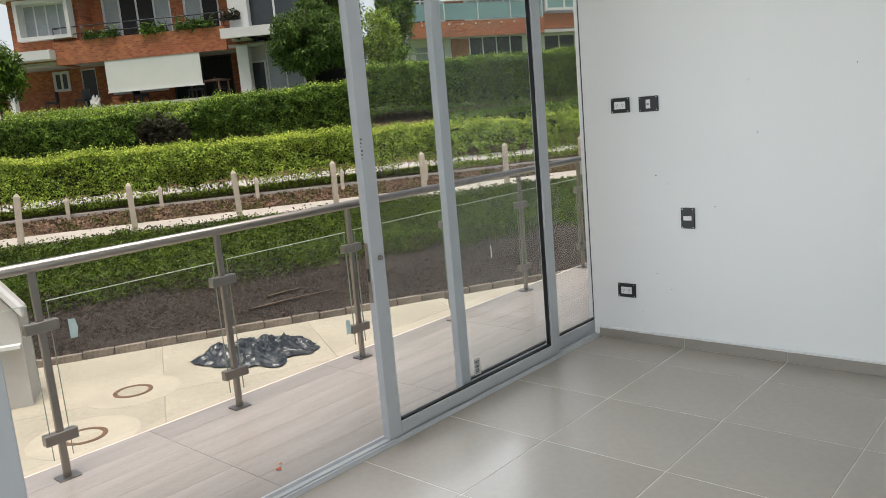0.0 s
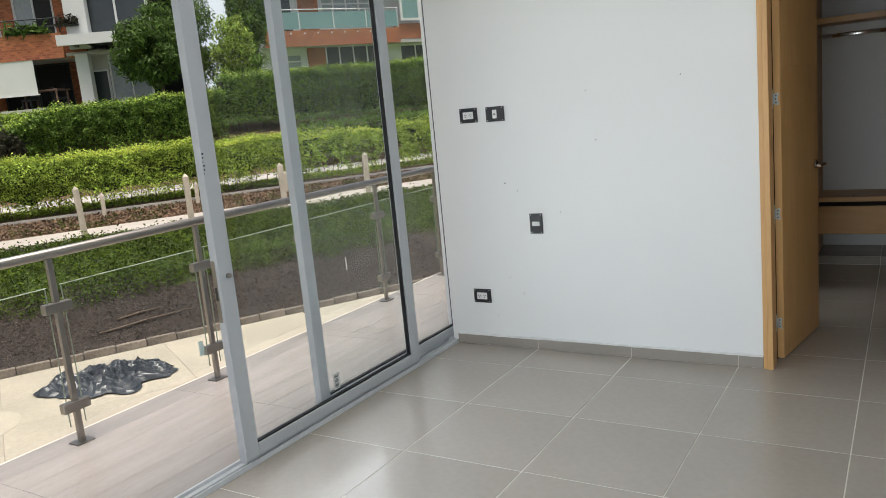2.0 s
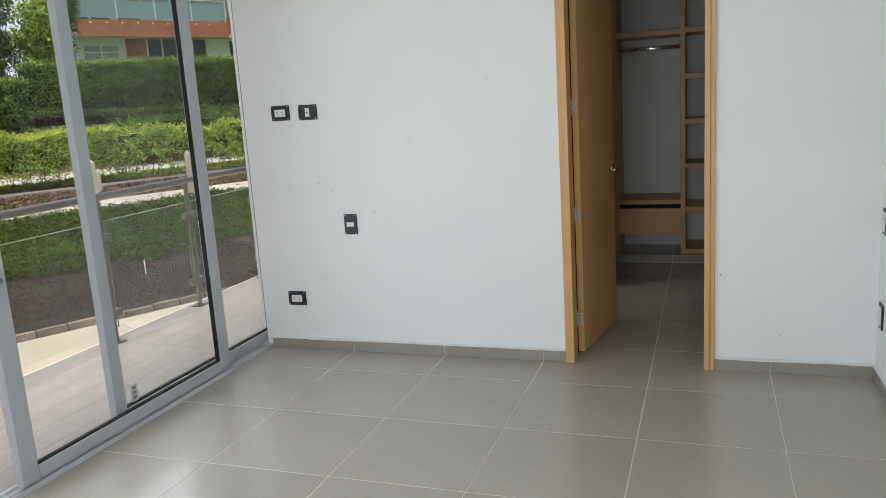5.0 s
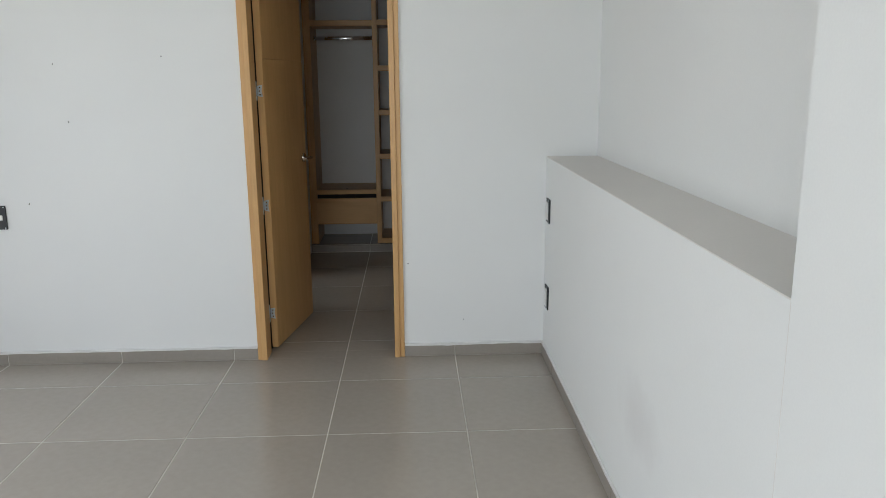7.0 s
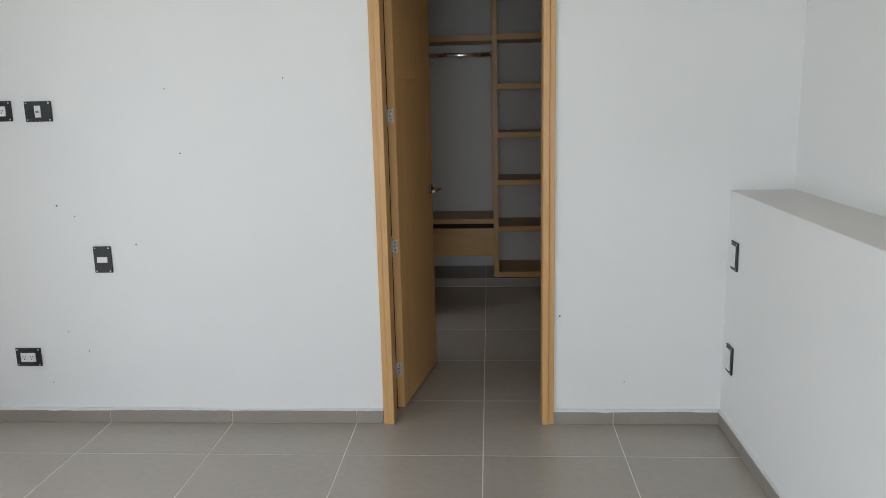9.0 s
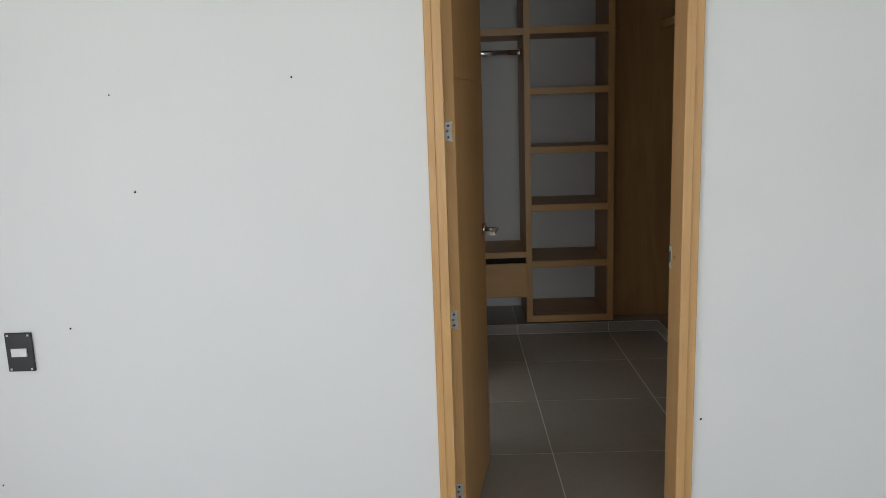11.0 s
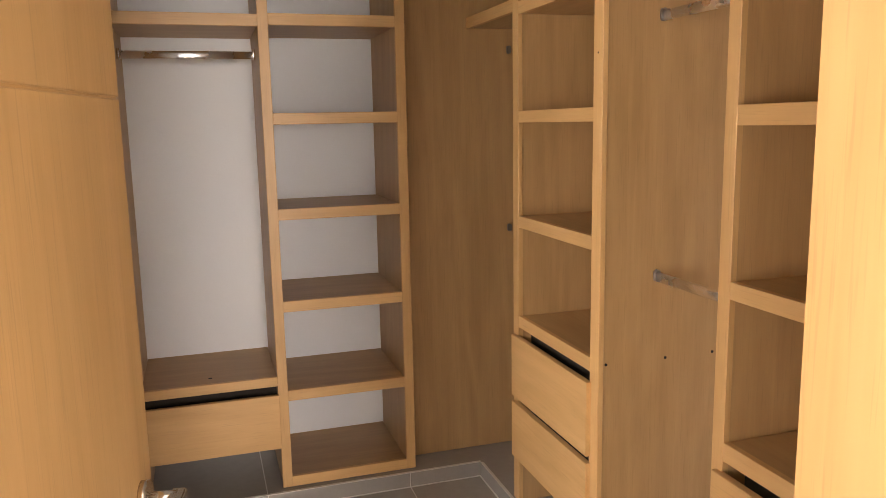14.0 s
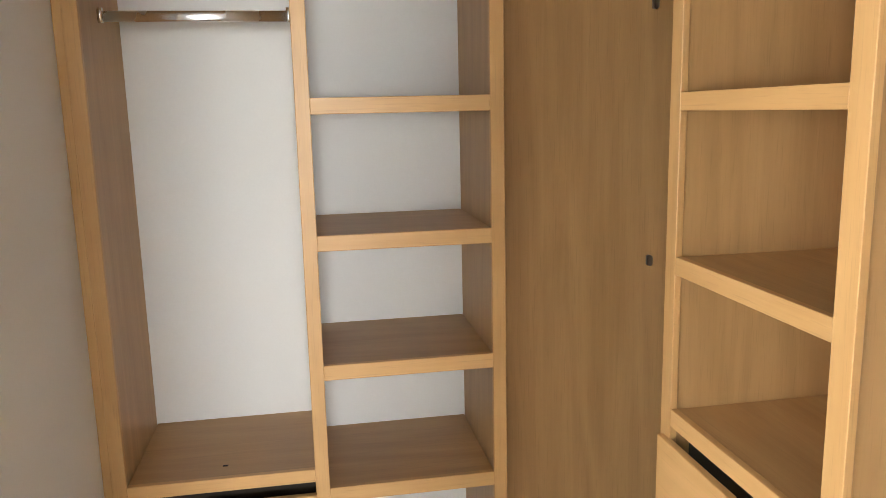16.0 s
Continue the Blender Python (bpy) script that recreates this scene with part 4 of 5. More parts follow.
def hedge(name, label, a0, a1, d0, d1, base, top, n, leaf, mat, rough=0.12, thin=0.0, stems=True, seed=0.0, tips=0, tip_mat=None):
    """A clipped hedge: bumpy core coloured as inner shade, stems, and a skin of leaves. base and top are functions of
    lat.
    """
    mid = (a0 + a1) / 2
    t = thing("hedge", W(mid, (d0 + d1) / 2, ground_z(mid, (d0 + d1) / 2)), label, "hedge", "garden hedges")
    u = RNG.random((n, 3))
    lat = a0 + (a1 - a0) * u[:, 0]
    zb, zt = np.array([base(x) for x in lat]), np.array([top(x) for x in lat])
    side = RNG.random(n)
    d = np.where(side < 0.55, d0, np.where(side < 0.9, d0 + (d1 - d0) * u[:, 1], d1))
    z = np.where((side >= 0.55) & (side < 0.9), zt, zb + (zt - zb) * u[:, 2] ** 0.7)
    loc = np.stack([lat, d, z], 1)
    nrm = np.zeros((n, 3))
    nrm[:, 1] = np.where(side < 0.55, -1, np.where(side < 0.9, 0, 1))
    nrm[:, 2] = np.where((side >= 0.55) & (side < 0.9), 1, 0.35)
    push = (lumps(loc, 1.1, seed) * 1.2 + lumps(loc, 3.5, seed + 9) * 0.7) * rough + 0.11 * lumps(loc, 7.5, seed + 2) + RNG.normal(-0.02, 0.07, n)
    loc = loc + nrm * push[:, None]
    loc[:, 1] += np.where(side < 0.55, 0.22 * np.clip((z - zt) / (zt - zb + 1e-6) + 0.25, 0, 1), 0)
    if thin:
        keep = lumps(loc, 1.4, seed + 4) > thin - 0.35
        loc, nrm = loc[keep], nrm[keep]
    m3 = np.array(M_STREET.to_3x3())
    part("foliage", leaf_mesh("foliage", loc @ m3.T + np.array(ORG), nrm @ m3.T, leaf, leaf * 0.6, mat), mat, t)
    # paler shoots; their colour also paints the extra skylight on the hedge top
    if tips:
        ta, td = RNG.uniform(a0, a1, tips), RNG.uniform(d0 - 0.05, d1, tips)
        tz = np.array([top(x) for x in ta]) + np.abs(RNG.normal(0.02, 0.075, tips)) * (1 + lumps(np.stack([ta, td, ta * 0], 1), 1.7, seed + 3))
        tl = np.stack([ta, td, tz], 1)
        tn = np.tile(np.array([[0.0, -0.5, 0.8]]), (tips, 1))
        part("young_growth", leaf_mesh("young_growth", tl @ m3.T + np.array(ORG), tn @ m3.T, leaf * 1.0, leaf * 0.55, tip_mat), tip_mat, t, "young shoots, coloured paler for the brighter hedge top")
    bm = bmesh.new()
    k = max(2, int((a1 - a0) / 0.35))
    prev = None
    for i in range(k + 1):
        a = a0 + (a1 - a0) * i / k
        b, tp = base(a), top(a)
        pts = ((d0 + 0.22, b + 0.3), (d0 + 0.12, b + 0.5 * (tp - b)), (d0 + 0.25, tp - 0.14), (d1 - 0.25, tp - 0.14), (d1 - 0.2, b + 0.3))
        row = [bm.verts.new(W(a, dd + 0.10 * noise.noise(Vector((a * 1.3, dd * 2, zz * 2))), zz + 0.08 * noise.noise(Vector((a * 1.7, dd, zz + 5))))) for dd, zz in pts]
        if prev:
            for q in range(5):
                bm.faces.new((prev[q], row[q], row[(q + 1) % 5], prev[(q + 1) % 5]))
        else:
            first = row
        prev = row
    bm.faces.new(first)
    bm.faces.new(prev[::-1])
    bmesh.ops.recalc_face_normals(bm, faces=bm.faces)
    if thin:
        bm.free()
    else:
        # solid core, coloured dark for the shade between the leaves
        part("shade_core", bm, M_CORE, t)
    if stems:
        bm = bmesh.new()
        a = a0 + 0.1
        while a < a1:
            dd = (d0 + d1) / 2 + random.uniform(-0.25, 0.15)
            g = ground_z(a, dd)
            rod(W(a, dd, g - 0.05), W(a + random.uniform(-0.12, 0.12), dd + random.uniform(-0.1, 0.1), base(a) + 0.25), 0.016, 5, bm, 0.01)
            a += random.uniform(0.14, 0.34)
        tagged(part("stems", bm, M_BARK, t), kind="stuff")
    return t

hedge("hedge", "yellow-green young hedge on thin bare stems", -9, 8.4, 22.3, 23.3, lambda a: -0.03 + 0.012 * a + 0.25 * noise.noise(Vector((a * 1.6, 0, 0))), lambda a: 1.21 + 0.13 * noise.noise(Vector((a * 0.9, 3, 0))), 84000, 0.062, M_LEAF_Y, 0.2, seed=1, tips=24000, tip_mat=M_LEAF_T)
hedge("hedge", "sparse yellow-green shrubs beside the path", 8.3, 15.5, 22.2, 23.2, lambda a: -0.05, lambda a: 1.15 + 0.25 * noise.noise(Vector((a * 1.1, 7, 0))), 18000, 0.08, M_LEAF_Y, 0.34, 0.22, seed=5, tips=1500, tip_mat=M_LEAF_T)
hedge("hedge", "dense dark green clipped hedge below the house", -10, 0.2, 26.3, 27.6, lambda a: 1.1, lambda a: 2.36 + 0.06 * noise.noise(Vector((a, 1, 0))), 46000, 0.074, M_LEAF_G, 0.14, stems=False, seed=11, tips=5000, tip_mat=M_LEAF_Y)
hedge("hedge", "rounded dark green clipped hedge", 0.7, 7.4, 26.3, 27.7, lambda a: 1.35, lambda a: 2.52 + 0.05 * a - 0.15 * max(0, 2.4 - a) ** 2 + 0.08 * noise.noise(Vector((a, 4, 0))), 36000, 0.074, M_LEAF_G, 0.2, stems=False, seed=14, tips=4000, tip_mat=M_LEAF_Y)
hedge("hedge", "tall square-clipped green hedge", 7.5, 17.5, 26.6, 27.9, lambda a: 1.7 - 0.02 * (a - 8), lambda a: 3.38 + 0.02 * (a - 8) + 0.05 * noise.noise(Vector((a, 6, 0))), 46000, 0.072, M_LEAF_G, 0.08, stems=True, seed=18, tips=5000, tip_mat=M_LEAF_Y)
hedge("hedge", "low dark green hedge along the back path", 9.4, 18, 24.9, 25.7, lambda a: 0.2, lambda a: 1.5 + 0.02 * (a - 9), 7000, 0.09, M_LEAF_G, 0.1, stems=False, seed=21)
hedge("shrub", "dark purple-brown shrub between the hedges", -0.4, 1.2, 26.0, 26.9, lambda a: 1.2, lambda a: 2.12 - 0.35 * (a - 0.3) ** 2, 3500, 0.09, M_LEAF_P, 0.25, stems=False, seed=23)

hedge("hedge", "low clipped yellow-green hedge at the patio edge", -4.5, 3.2, 29.3, 30.0, lambda a: 2.2, lambda a: 2.78, 12000, 0.07, M_LEAF_Y, 0.08, stems=False, seed=27)
built("garden_edging", street_box(-30, 40, 22.10, 22.17, -0.4, -0.19), M_PATH_PALE, "pale concrete edging before the hedge stems", "edging")

# creeping plants over the upper slope, dry litter below
n = 80000
lat, d = RNG.uniform(-9, 15, n), 17.45 + 2.05 * RNG.random(n) ** 0.8
edge = 17.55 + 0.22 * np.array([noise.noise(Vector((a * 0.9, 0, 2))) for a in lat]) + np.clip((lat - 3) * 0.02, -0.1, 0.1)
keep = (d > edge) & (d < 19.36 + 0.1 * RNG.random(n))
lat, d = lat[keep], d[keep]
z = np.array([ground_z(a, b) for a, b in zip(lat, d)])
loc = np.stack([lat, d, z + np.abs(RNG.normal(0.06, 0.06, len(z))) + 0.12 * np.clip(lumps(np.stack([lat, d, z], 1), 1.5, 30), 0, 1)], 1)
m3 = np.array(M_STREET.to_3x3())
nr = np.tile(np.array([[0.0, -0.6, 0.9]]), (len(loc), 1))
cover = leaf_mesh("ground_cover", loc @ m3.T + np.array(ORG), nr @ m3.T, 0.07, 0.035, M_LEAF_C)
tagged(new("ground_cover", cover), "creeping green plants covering the upper slope", "ground cover", "", "stuff")
M_LITTER = material("dry_litter", (0.115, 0.09, 0.072), 0.95, 0, 0.2, 5, 30, 0.0, second=(0.05, 0.036, 0.03), per_island=0.5)
n = 32000
lat, d = RNG.uniform(-9, 12, n), RNG.uniform(16.6, 18.1, n)
z = np.array([ground_z(a, b) for a, b in zip(lat, d)])
loc = np.stack([lat, d, z + 0.01 + 0.02 * RNG.random(n)], 1)
nr = np.tile(np.array([[0.0, -0.6, 0.8]]), (n, 1))
litter = leaf_mesh("leaf_litter", loc @ m3.T + np.array(ORG), nr @ m3.T, 0.17, 0.013, M_LITTER)
tagged(new("leaf_litter", litter), "dry brown twigs and litter on the lower slope", "litter", "", "stuff")
n = 7000
lat, d = RNG.uniform(-9, 14, n), RNG.uniform(21.3, 22.05, n)
keep = lumps(np.stack([lat, d, lat * 0], 1), 1.6, 44) > 0.02
lat, d = lat[keep], d[keep]
z = np.array([ground_z(a, b) for a, b in zip(lat, d)])
loc = np.stack([lat, d, z + 0.05 * RNG.random(len(z))], 1)
weeds = leaf_mesh("weeds", loc @ m3.T + np.array(ORG), np.tile(np.array([[0.0, -0.5, 0.6]]), (len(z), 1)) @ m3.T, 0.11, 0.03, M_LEAF_C)
tagged(new("weeds", weeds), "scattered weeds on the red earth strip", "weeds", "", "stuff")
n = 16000
lat, d = RNG.uniform(-9, 14, n), RNG.uniform(22.5, 23.98, n)
loc = np.stack([lat, d, -0.17 + 0.12 * RNG.random(n)], 1)
verge = leaf_mesh("grass_verge", loc @ m3.T + np.array(ORG), np.tile(np.array([[0.0, -0.9, 0.3]]), (n, 1)) @ m3.T, 0.15, 0.022, M_LEAF_Y)
tagged(new("grass_verge", verge), "narrow strip of grass beside the back path", "grass", "", "stuff")
M_CLOD = material("earth_clods", (0.24, 0.155, 0.095), 0.95, 0, 0.2, 5, 30, 0.0, second=(0.07, 0.045, 0.03), per_island=0.5)
n = 12000
lat, d = RNG.uniform(-9, 14, n), RNG.uniform(21.3, 22.1, n)
z = np.array([ground_z(a, b) for a, b in zip(lat, d)])
loc = np.stack([lat, d, z + 0.015 + 0.03 * RNG.random(n)], 1)
clods = leaf_mesh("earth_clods", loc @ m3.T + np.array(ORG), np.tile(np.array([[0.0, -0.4, 0.8]]), (n, 1)) @ m3.T, 0.085, 0.05, M_CLOD)
tagged(new("earth_clods", clods), "crumbly red earth clods and dry bits under the hedge", "earth", "", "stuff")
for a, b in (((1.5, 16.95), (3.4, 17.05)), ((1.9, 17.16), (2.8, 17.2))):
    p0, p1 = W(a[0], a[1], ground_z(*a) + 0.03), W(b[0], b[1], ground_z(*b) + 0.04)
    mid_p = (p0 + p1) / 2 + Vector((0, 0, 0.02))
    bm = rod(p0, mid_p, 0.022, 7, None, 0.018)
    rod(mid_p, p1, 0.018, 7, bm, 0.008)
    tagged(part("fallen_branch", bm, M_BARK), "thin dry fallen branch on the slope", "branch")

def tree(name, label, lat, d, height, crown, n, leaf, width, mat, trunk_r=0.09, trunk_h=1.2, droop=0.8, clusters=60, seed=1, column=False):
    g = ground_z(lat, d)
    t = thing(name, W(lat, d, g), label, "tree", "garden trees")
    r = np.random.default_rng(seed)
    bm = rod(W(lat, d, g - 0.1), W(lat + 0.05, d, g + trunk_h), trunk_r, 9, None, trunk_r * 0.7)
    cl = []
    rx, rz = crown
    zc = g + height - rz
    for _ in range(clusters):
        q = r.normal(0, 1, 3)
        q /= np.linalg.norm(q)
        s = r.random() ** (0.33 if not column else 0.45)
        c = np.array([lat + q[0] * rx * s, d + q[1] * rx * s, zc + q[2] * rz * s])
        cl.append(c)
    for c in cl[:14]:
        rod(W(lat + 0.05, d, g + trunk_h * 0.95), W(c[0], c[1], c[2]), trunk_r * 0.4, 5, bm, 0.01)
    part("trunk", bm, M_BARK, t)
    idx = r.integers(0, len(cl), n)
    spread = 0.34 * rx ** 0.5
    off = r.normal(0, 1, (n, 3))
    off *= (spread * r.random((n, 1)) ** 0.5) / (np.linalg.norm(off, axis=1)[:, None] + 1e-9)
    loc = np.array(cl)[idx] + off
    nr = off / spread + np.array([0, -0.1, 0.5])
    part("crown", leaf_mesh("crown", loc @ m3.T + np.array(ORG), nr @ m3.T, leaf, width, mat, droop), mat, t)
    return t
tree("mango_tree", "dark green mango tree with long drooping leaves", 6.35, 31, 3.8, (1.4, 1.4), 15000, 0.23, 0.055, M_LEAF_D, 0.08, 1.5, 1.2, 90, 3)
tree("clipped_tree", "bright green clipped bushy tree", 9.4, 31.5, 3.65, (0.75, 1.35), 9000, 0.11, 0.07, M_LEAF_Y, 0.06, 0.5, 0.2, 110, 4)
tree("column_tree", "tall dark green column-shaped tree", 10.6, 33.0, 7.0, (0.8, 3.1), 16000, 0.15, 0.05, M_LEAF_G, 0.1, 0.8, 0.6, 220, 5, True)
tree("column_tree", "tall grey-green bushy tree behind the mango", 8.7, 34.5, 6.5, (0.9, 2.9), 12000, 0.16, 0.05, M_LEAF_G, 0.1, 0.8, 0.6, 160, 6, True)
tree("garden_tree", "small leafy tree beside the house corner", -5.2, 33.5, 3.1, (0.95, 1.2), 6000, 0.24, 0.06, M_LEAF_G, 0.06, 0.8, 1.0, 70, 8)

def yucca(lat, d, z, n, size, label):
    t = thing("yucca", W(lat, d, z), label, "plant", "spiky plants")
    bm = bmesh.new()
    for i in range(n):
        a, e = random.uniform(0, 6.28), random.uniform(0.2, 1.3)
        dirv = Vector((math.cos(a) * math.cos(e), math.sin(a) * math.cos(e), math.sin(e)))
        s = size * random.uniform(0.7, 1.1)
        p0, p1 = W(lat, d, z), W(lat, d, z) + dirv * s * 0.6
        p2 = p1 + Vector((dirv.x, dirv.y, -0.35)) * s * 0.5
        w = Vector((-dirv.y, dirv.x, 0)).normalized() * size * 0.03
        vs = [bm.verts.new(p) for p in (p0 - w, p0 + w, p1 + w, p1 - w, p2)]
        bm.faces.new(vs[:4])
        bm.faces.new((vs[3], vs[2], vs[4]))
    part("leaves", bm, M_LEAF_G, t)
yucca(10.1, 30.5, 4.0, 60, 0.9, "spiky green yucca with arching leaves")

# ---- brick house across the gardens ----
HU, HV = RGT * 0.912 - FWD * 0.41, FWD * 0.912 + RGT * 0.41
HO = W(-3.3, 37.0)
M_HOUSE = Matrix(((HU.x, HV.x, 0, HO.x), (HU.y, HV.y, 0, HO.y), (0, 0, 1, 0), (0, 0, 0, 1)))
def moved(bm, m):
    bm.transform(m)
    return bm
def wall_cells(u0, u1, v0, v1, z0, z1, holes):
    """A wall with rectangular openings through it."""
    us = sorted({u0, u1, *[h[0] for h in holes], *[h[1] for h in holes]})
    zs = sorted({z0, z1, *[h[2] for h in holes], *[h[3] for h in holes]})
    bm = bmesh.new()
    grid = {(i, j, k): bm.verts.new((u, v, z)) for i, u in enumerate(us) for j, z in enumerate(zs) for k, v in enumerate((v0, v1))}
    def solid(i, j):
        if not (0 <= i < len(us) - 1 and 0 <= j < len(zs) - 1):
            return False
        mu, mz = (us[i] + us[i + 1]) / 2, (zs[j] + zs[j + 1]) / 2
        return not any(h[0] < mu < h[1] and h[2] < mz < h[3] for h in holes)
    for i in range(len(us) - 1):
        for j in range(len(zs) - 1):
            if not solid(i, j):
                continue
            corners = ((i, j), (i + 1, j), (i + 1, j + 1), (i, j + 1))
            for k in (0, 1):
                bm.faces.new([grid[c + (k,)] for c in corners])
            for (a, b), away in zip(zip(corners, corners[1:] + corners[:1]), ((i, j - 1), (i + 1, j), (i, j + 1), (i - 1, j))):
                if not solid(*away):
                    bm.faces.new((grid[a + (0,)], grid[b + (0,)], grid[b + (1,)], grid[a + (1,)]))
    for p in [p for p in bm.verts if not p.link_faces]:
        bm.verts.remove(p)
    bmesh.ops.recalc_face_normals(bm, faces=bm.faces)
    return bm
def ring_frame(u0, u1, v0, v1, z0, z1, fw):
    """A rectangular frame in one closed piece."""
    bm = bmesh.new()
    rings = [[bm.verts.new((u, v, z)) for u, z in ((u0 + k, z0 + k), (u1 - k, z0 + k), (u1 - k, z1 - k), (u0 + k, z1 - k))] for v, k in ((v0, 0), (v0, fw), (v1, fw), (v1, 0))]
    for a, b in zip(rings, rings[1:] + rings[:1]):
        for i in range(4):
            bm.faces.new((a[i], a[(i + 1) % 4], b[(i + 1) % 4], b[i]))
    bmesh.ops.recalc_face_normals(bm, faces=bm.faces)
    return bm
def window_in(t, m, u0, u1, v, z0, z1, bars_u, bars_z, frame_mat, pane_mat, fw=0.06, label=""):
    """A framed window: outer frame, bars, and one pane of glass for each field."""
    w = part("window", moved(ring_frame(u0, u1, v - 0.05, v + 0.05, z0, z1, fw), m), frame_mat, t, label)
    for i in range(1, bars_u):
        c = u0 + (u1 - u0) * i / bars_u
        part("mullion", moved(box(c - fw * 0.4, c + fw * 0.4, v - 0.045, v + 0.04, z0 + fw, z1 - fw), m), frame_mat, w)
    for i in range(1, bars_z):
        c = z0 + (z1 - z0) * i / bars_z
        part("glazing_bar", moved(box(u0 + fw, u1 - fw, v - 0.04, v + 0.035, c - fw * 0.3, c + fw * 0.3), m), frame_mat, w)
    for i in range(bars_u):
        a, b = u0 + (u1 - u0) * i / bars_u + fw * 0.4, u0 + (u1 - u0) * (i + 1) / bars_u - fw * 0.4
        mat = pane_mat[i % len(pane_mat)] if isinstance(pane_mat, (list, tuple)) else pane_mat
        part("pane", moved(box(a, b, v - 0.008, v + 0.008, z0 + fw * 0.5, z1 - fw * 0.5), m), mat, w)
    return w

house = thing("house", HO + Vector((0, 0, 3.1)), "two-storey brick house with balcony and white slabs", "house")
H = M_HOUSE
def hp(name, bm, mat, label=""):
    return part(name, moved(bm, H), mat, house, label)
hp("wall", wall_cells(-4.5, 7.2, 2.4, 2.65, 2.8, 5.2, [(-1.66, -0.87, 4.08, 4.98), (-0.35, 0.38, 3.12, 5.0), (1.08, 3.7, 3.72, 5.05), (3.95, 6.75, 3.12, 5.05)]), M_HBRICK, "red brick ground-floor wall")
hp("upper_wall", wall_cells(-1.95, 0.85, 0.25, 0.5, 5.2, 8.0, [(-1.32, 0.74, 6.25, 7.6)]), M_HBRICK, "red brick upper wall")
hp("upper_wall", wall_cells(0.85, 7.6, 1.5, 1.75, 5.2, 8.6, [(1.55, 4.65, 6.0, 8.3), (5.2, 6.8, 6.0, 8.3)]), M_HBRICK, "red brick upper wall")
hp("side_wall", box(0.85, 1.05, 0.5, 1.5, 5.2, 8.6), M_HBRICK)
hp("side_wall", box(-1.95, -1.75, 0.5, 7.0, 5.2, 8.0), M_HBRICK)
# closing wall, coloured dark so that the openings read as shaded rooms
hp("back_room", wall_cells(-4.5, 11.5, 5.5, 5.7, 2.8, 8.6, []), M_HDARK, "dark wall painted as the dim interior")
hp("floor_slab", box(-4.5, 11.5, 0.2, 5.5, 5.06, 5.19), M_HGREY)
hp("patio", box(-4.5, 11.5, -0.6, 5.5, 2.3, 3.12), M_HGREY, "patio slab")
hp("roof", box(-2.4, 1.2, -0.35, 6, 7.85, 8.05), M_HWHITE, "white eave")
hp("roof", box(0.9, 11.5, 0.3, 6, 8.6, 8.8), M_HWHITE)
hp("carport_slab", box(-2.75, 0.04, -0.55, 2.4, 5.25, 5.63), M_HWHITE, "white slab edge")
hp("column", box(-2.25, -2.0, -0.3, 0.0, 3.1, 5.25), M_HWHITE, "white column")
hp("parapet", box(0.0, 7.45, -0.08, 0.12, 5.0, 5.95), M_HBRICK, "brick balcony parapet")
hp("parapet", box(0.0, 0.2, 0.12, 1.5, 5.0, 5.95), M_HBRICK)
hp("parapet", box(7.45, 8.2, 0.3, 0.5, 5.0, 5.35), M_HBRICK)
hp("column", box(7.8, 8.28, 0.0, 0.45, 3.1, 5.1), M_HWHITE, "white column")
hp("upper_column", box(7.6, 8.42, 0.2, 0.6, 5.3, 8.6), M_HWHITE, "white wall strip")
hp("canopy", box(7.46, 10.6, -0.75, -0.6, 5.36, 5.76), M_HWHITE, "white canopy beam")
for i in range(5):
    hp("canopy_slat", box(7.9 + 0.55 * i, 7.98 + 0.55 * i, -0.6, 0.9, 5.36, 5.46), M_HRAIL, "dark canopy slat")
hp("canopy_glass", box(7.6, 10.6, -0.6, 0.9, 5.47, 5.5), M_HCURTAIN)
window_in(house, H, 8.15, 10.7, 0.7, 5.8, 8.4, 2, 1, M_HWHITE, M_HGLASS, 0.1, "large dark upper window")
window_in(house, H, 8.02, 8.74, 0.9, 3.12, 4.5, 1, 1, M_HFRAME, M_HGLASS, 0.07, "glazed garden door")
window_in(house, H, 8.78, 10.4, 0.9, 3.12, 5.2, 2, 1, M_HFRAME, M_HCURTAIN, 0.07, "frosted glass panels")
hp("fascia", box(7.9, 8.76, 0.86, 1.0, 4.51, 5.34), M_HGREY, "grey panel over the door")
window_in(house, H, -1.32, 0.74, 0.3, 6.25, 7.6, 4, 1, M_HFRAME, M_HCURTAIN, 0.06, "four-light window with pale curtains")
bm = box(-1.48, -1.32, -0.15, 0.3, 6.1, 7.75)
box(0.74, 0.9, -0.15, 0.3, 6.1, 7.75, bm)
box(-1.32, 0.74, -0.15, 0.3, 6.1, 6.25, bm)
box(-1.32, 0.74, -0.15, 0.3, 7.6, 7.75, bm)
hp("window_surround", bm, M_HWHITE, "white boxed window surround")
# the dark panes here and below paint the shade of the rooms behind
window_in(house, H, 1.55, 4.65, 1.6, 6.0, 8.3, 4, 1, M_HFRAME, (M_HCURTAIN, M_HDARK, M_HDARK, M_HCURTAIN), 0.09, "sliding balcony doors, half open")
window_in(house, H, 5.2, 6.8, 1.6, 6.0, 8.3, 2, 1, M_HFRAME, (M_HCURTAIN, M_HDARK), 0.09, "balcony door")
window_in(house, H, -1.66, -0.87, 2.42, 4.08, 4.98, 2, 1, M_HWHITE, M_HGLASS, 0.12, "small white-framed window")
window_in(house, H, -0.35, 0.38, 2.5, 3.12, 5.0, 1, 1, M_HFRAME, M_HGLASS, 0.06, "glazed back door")
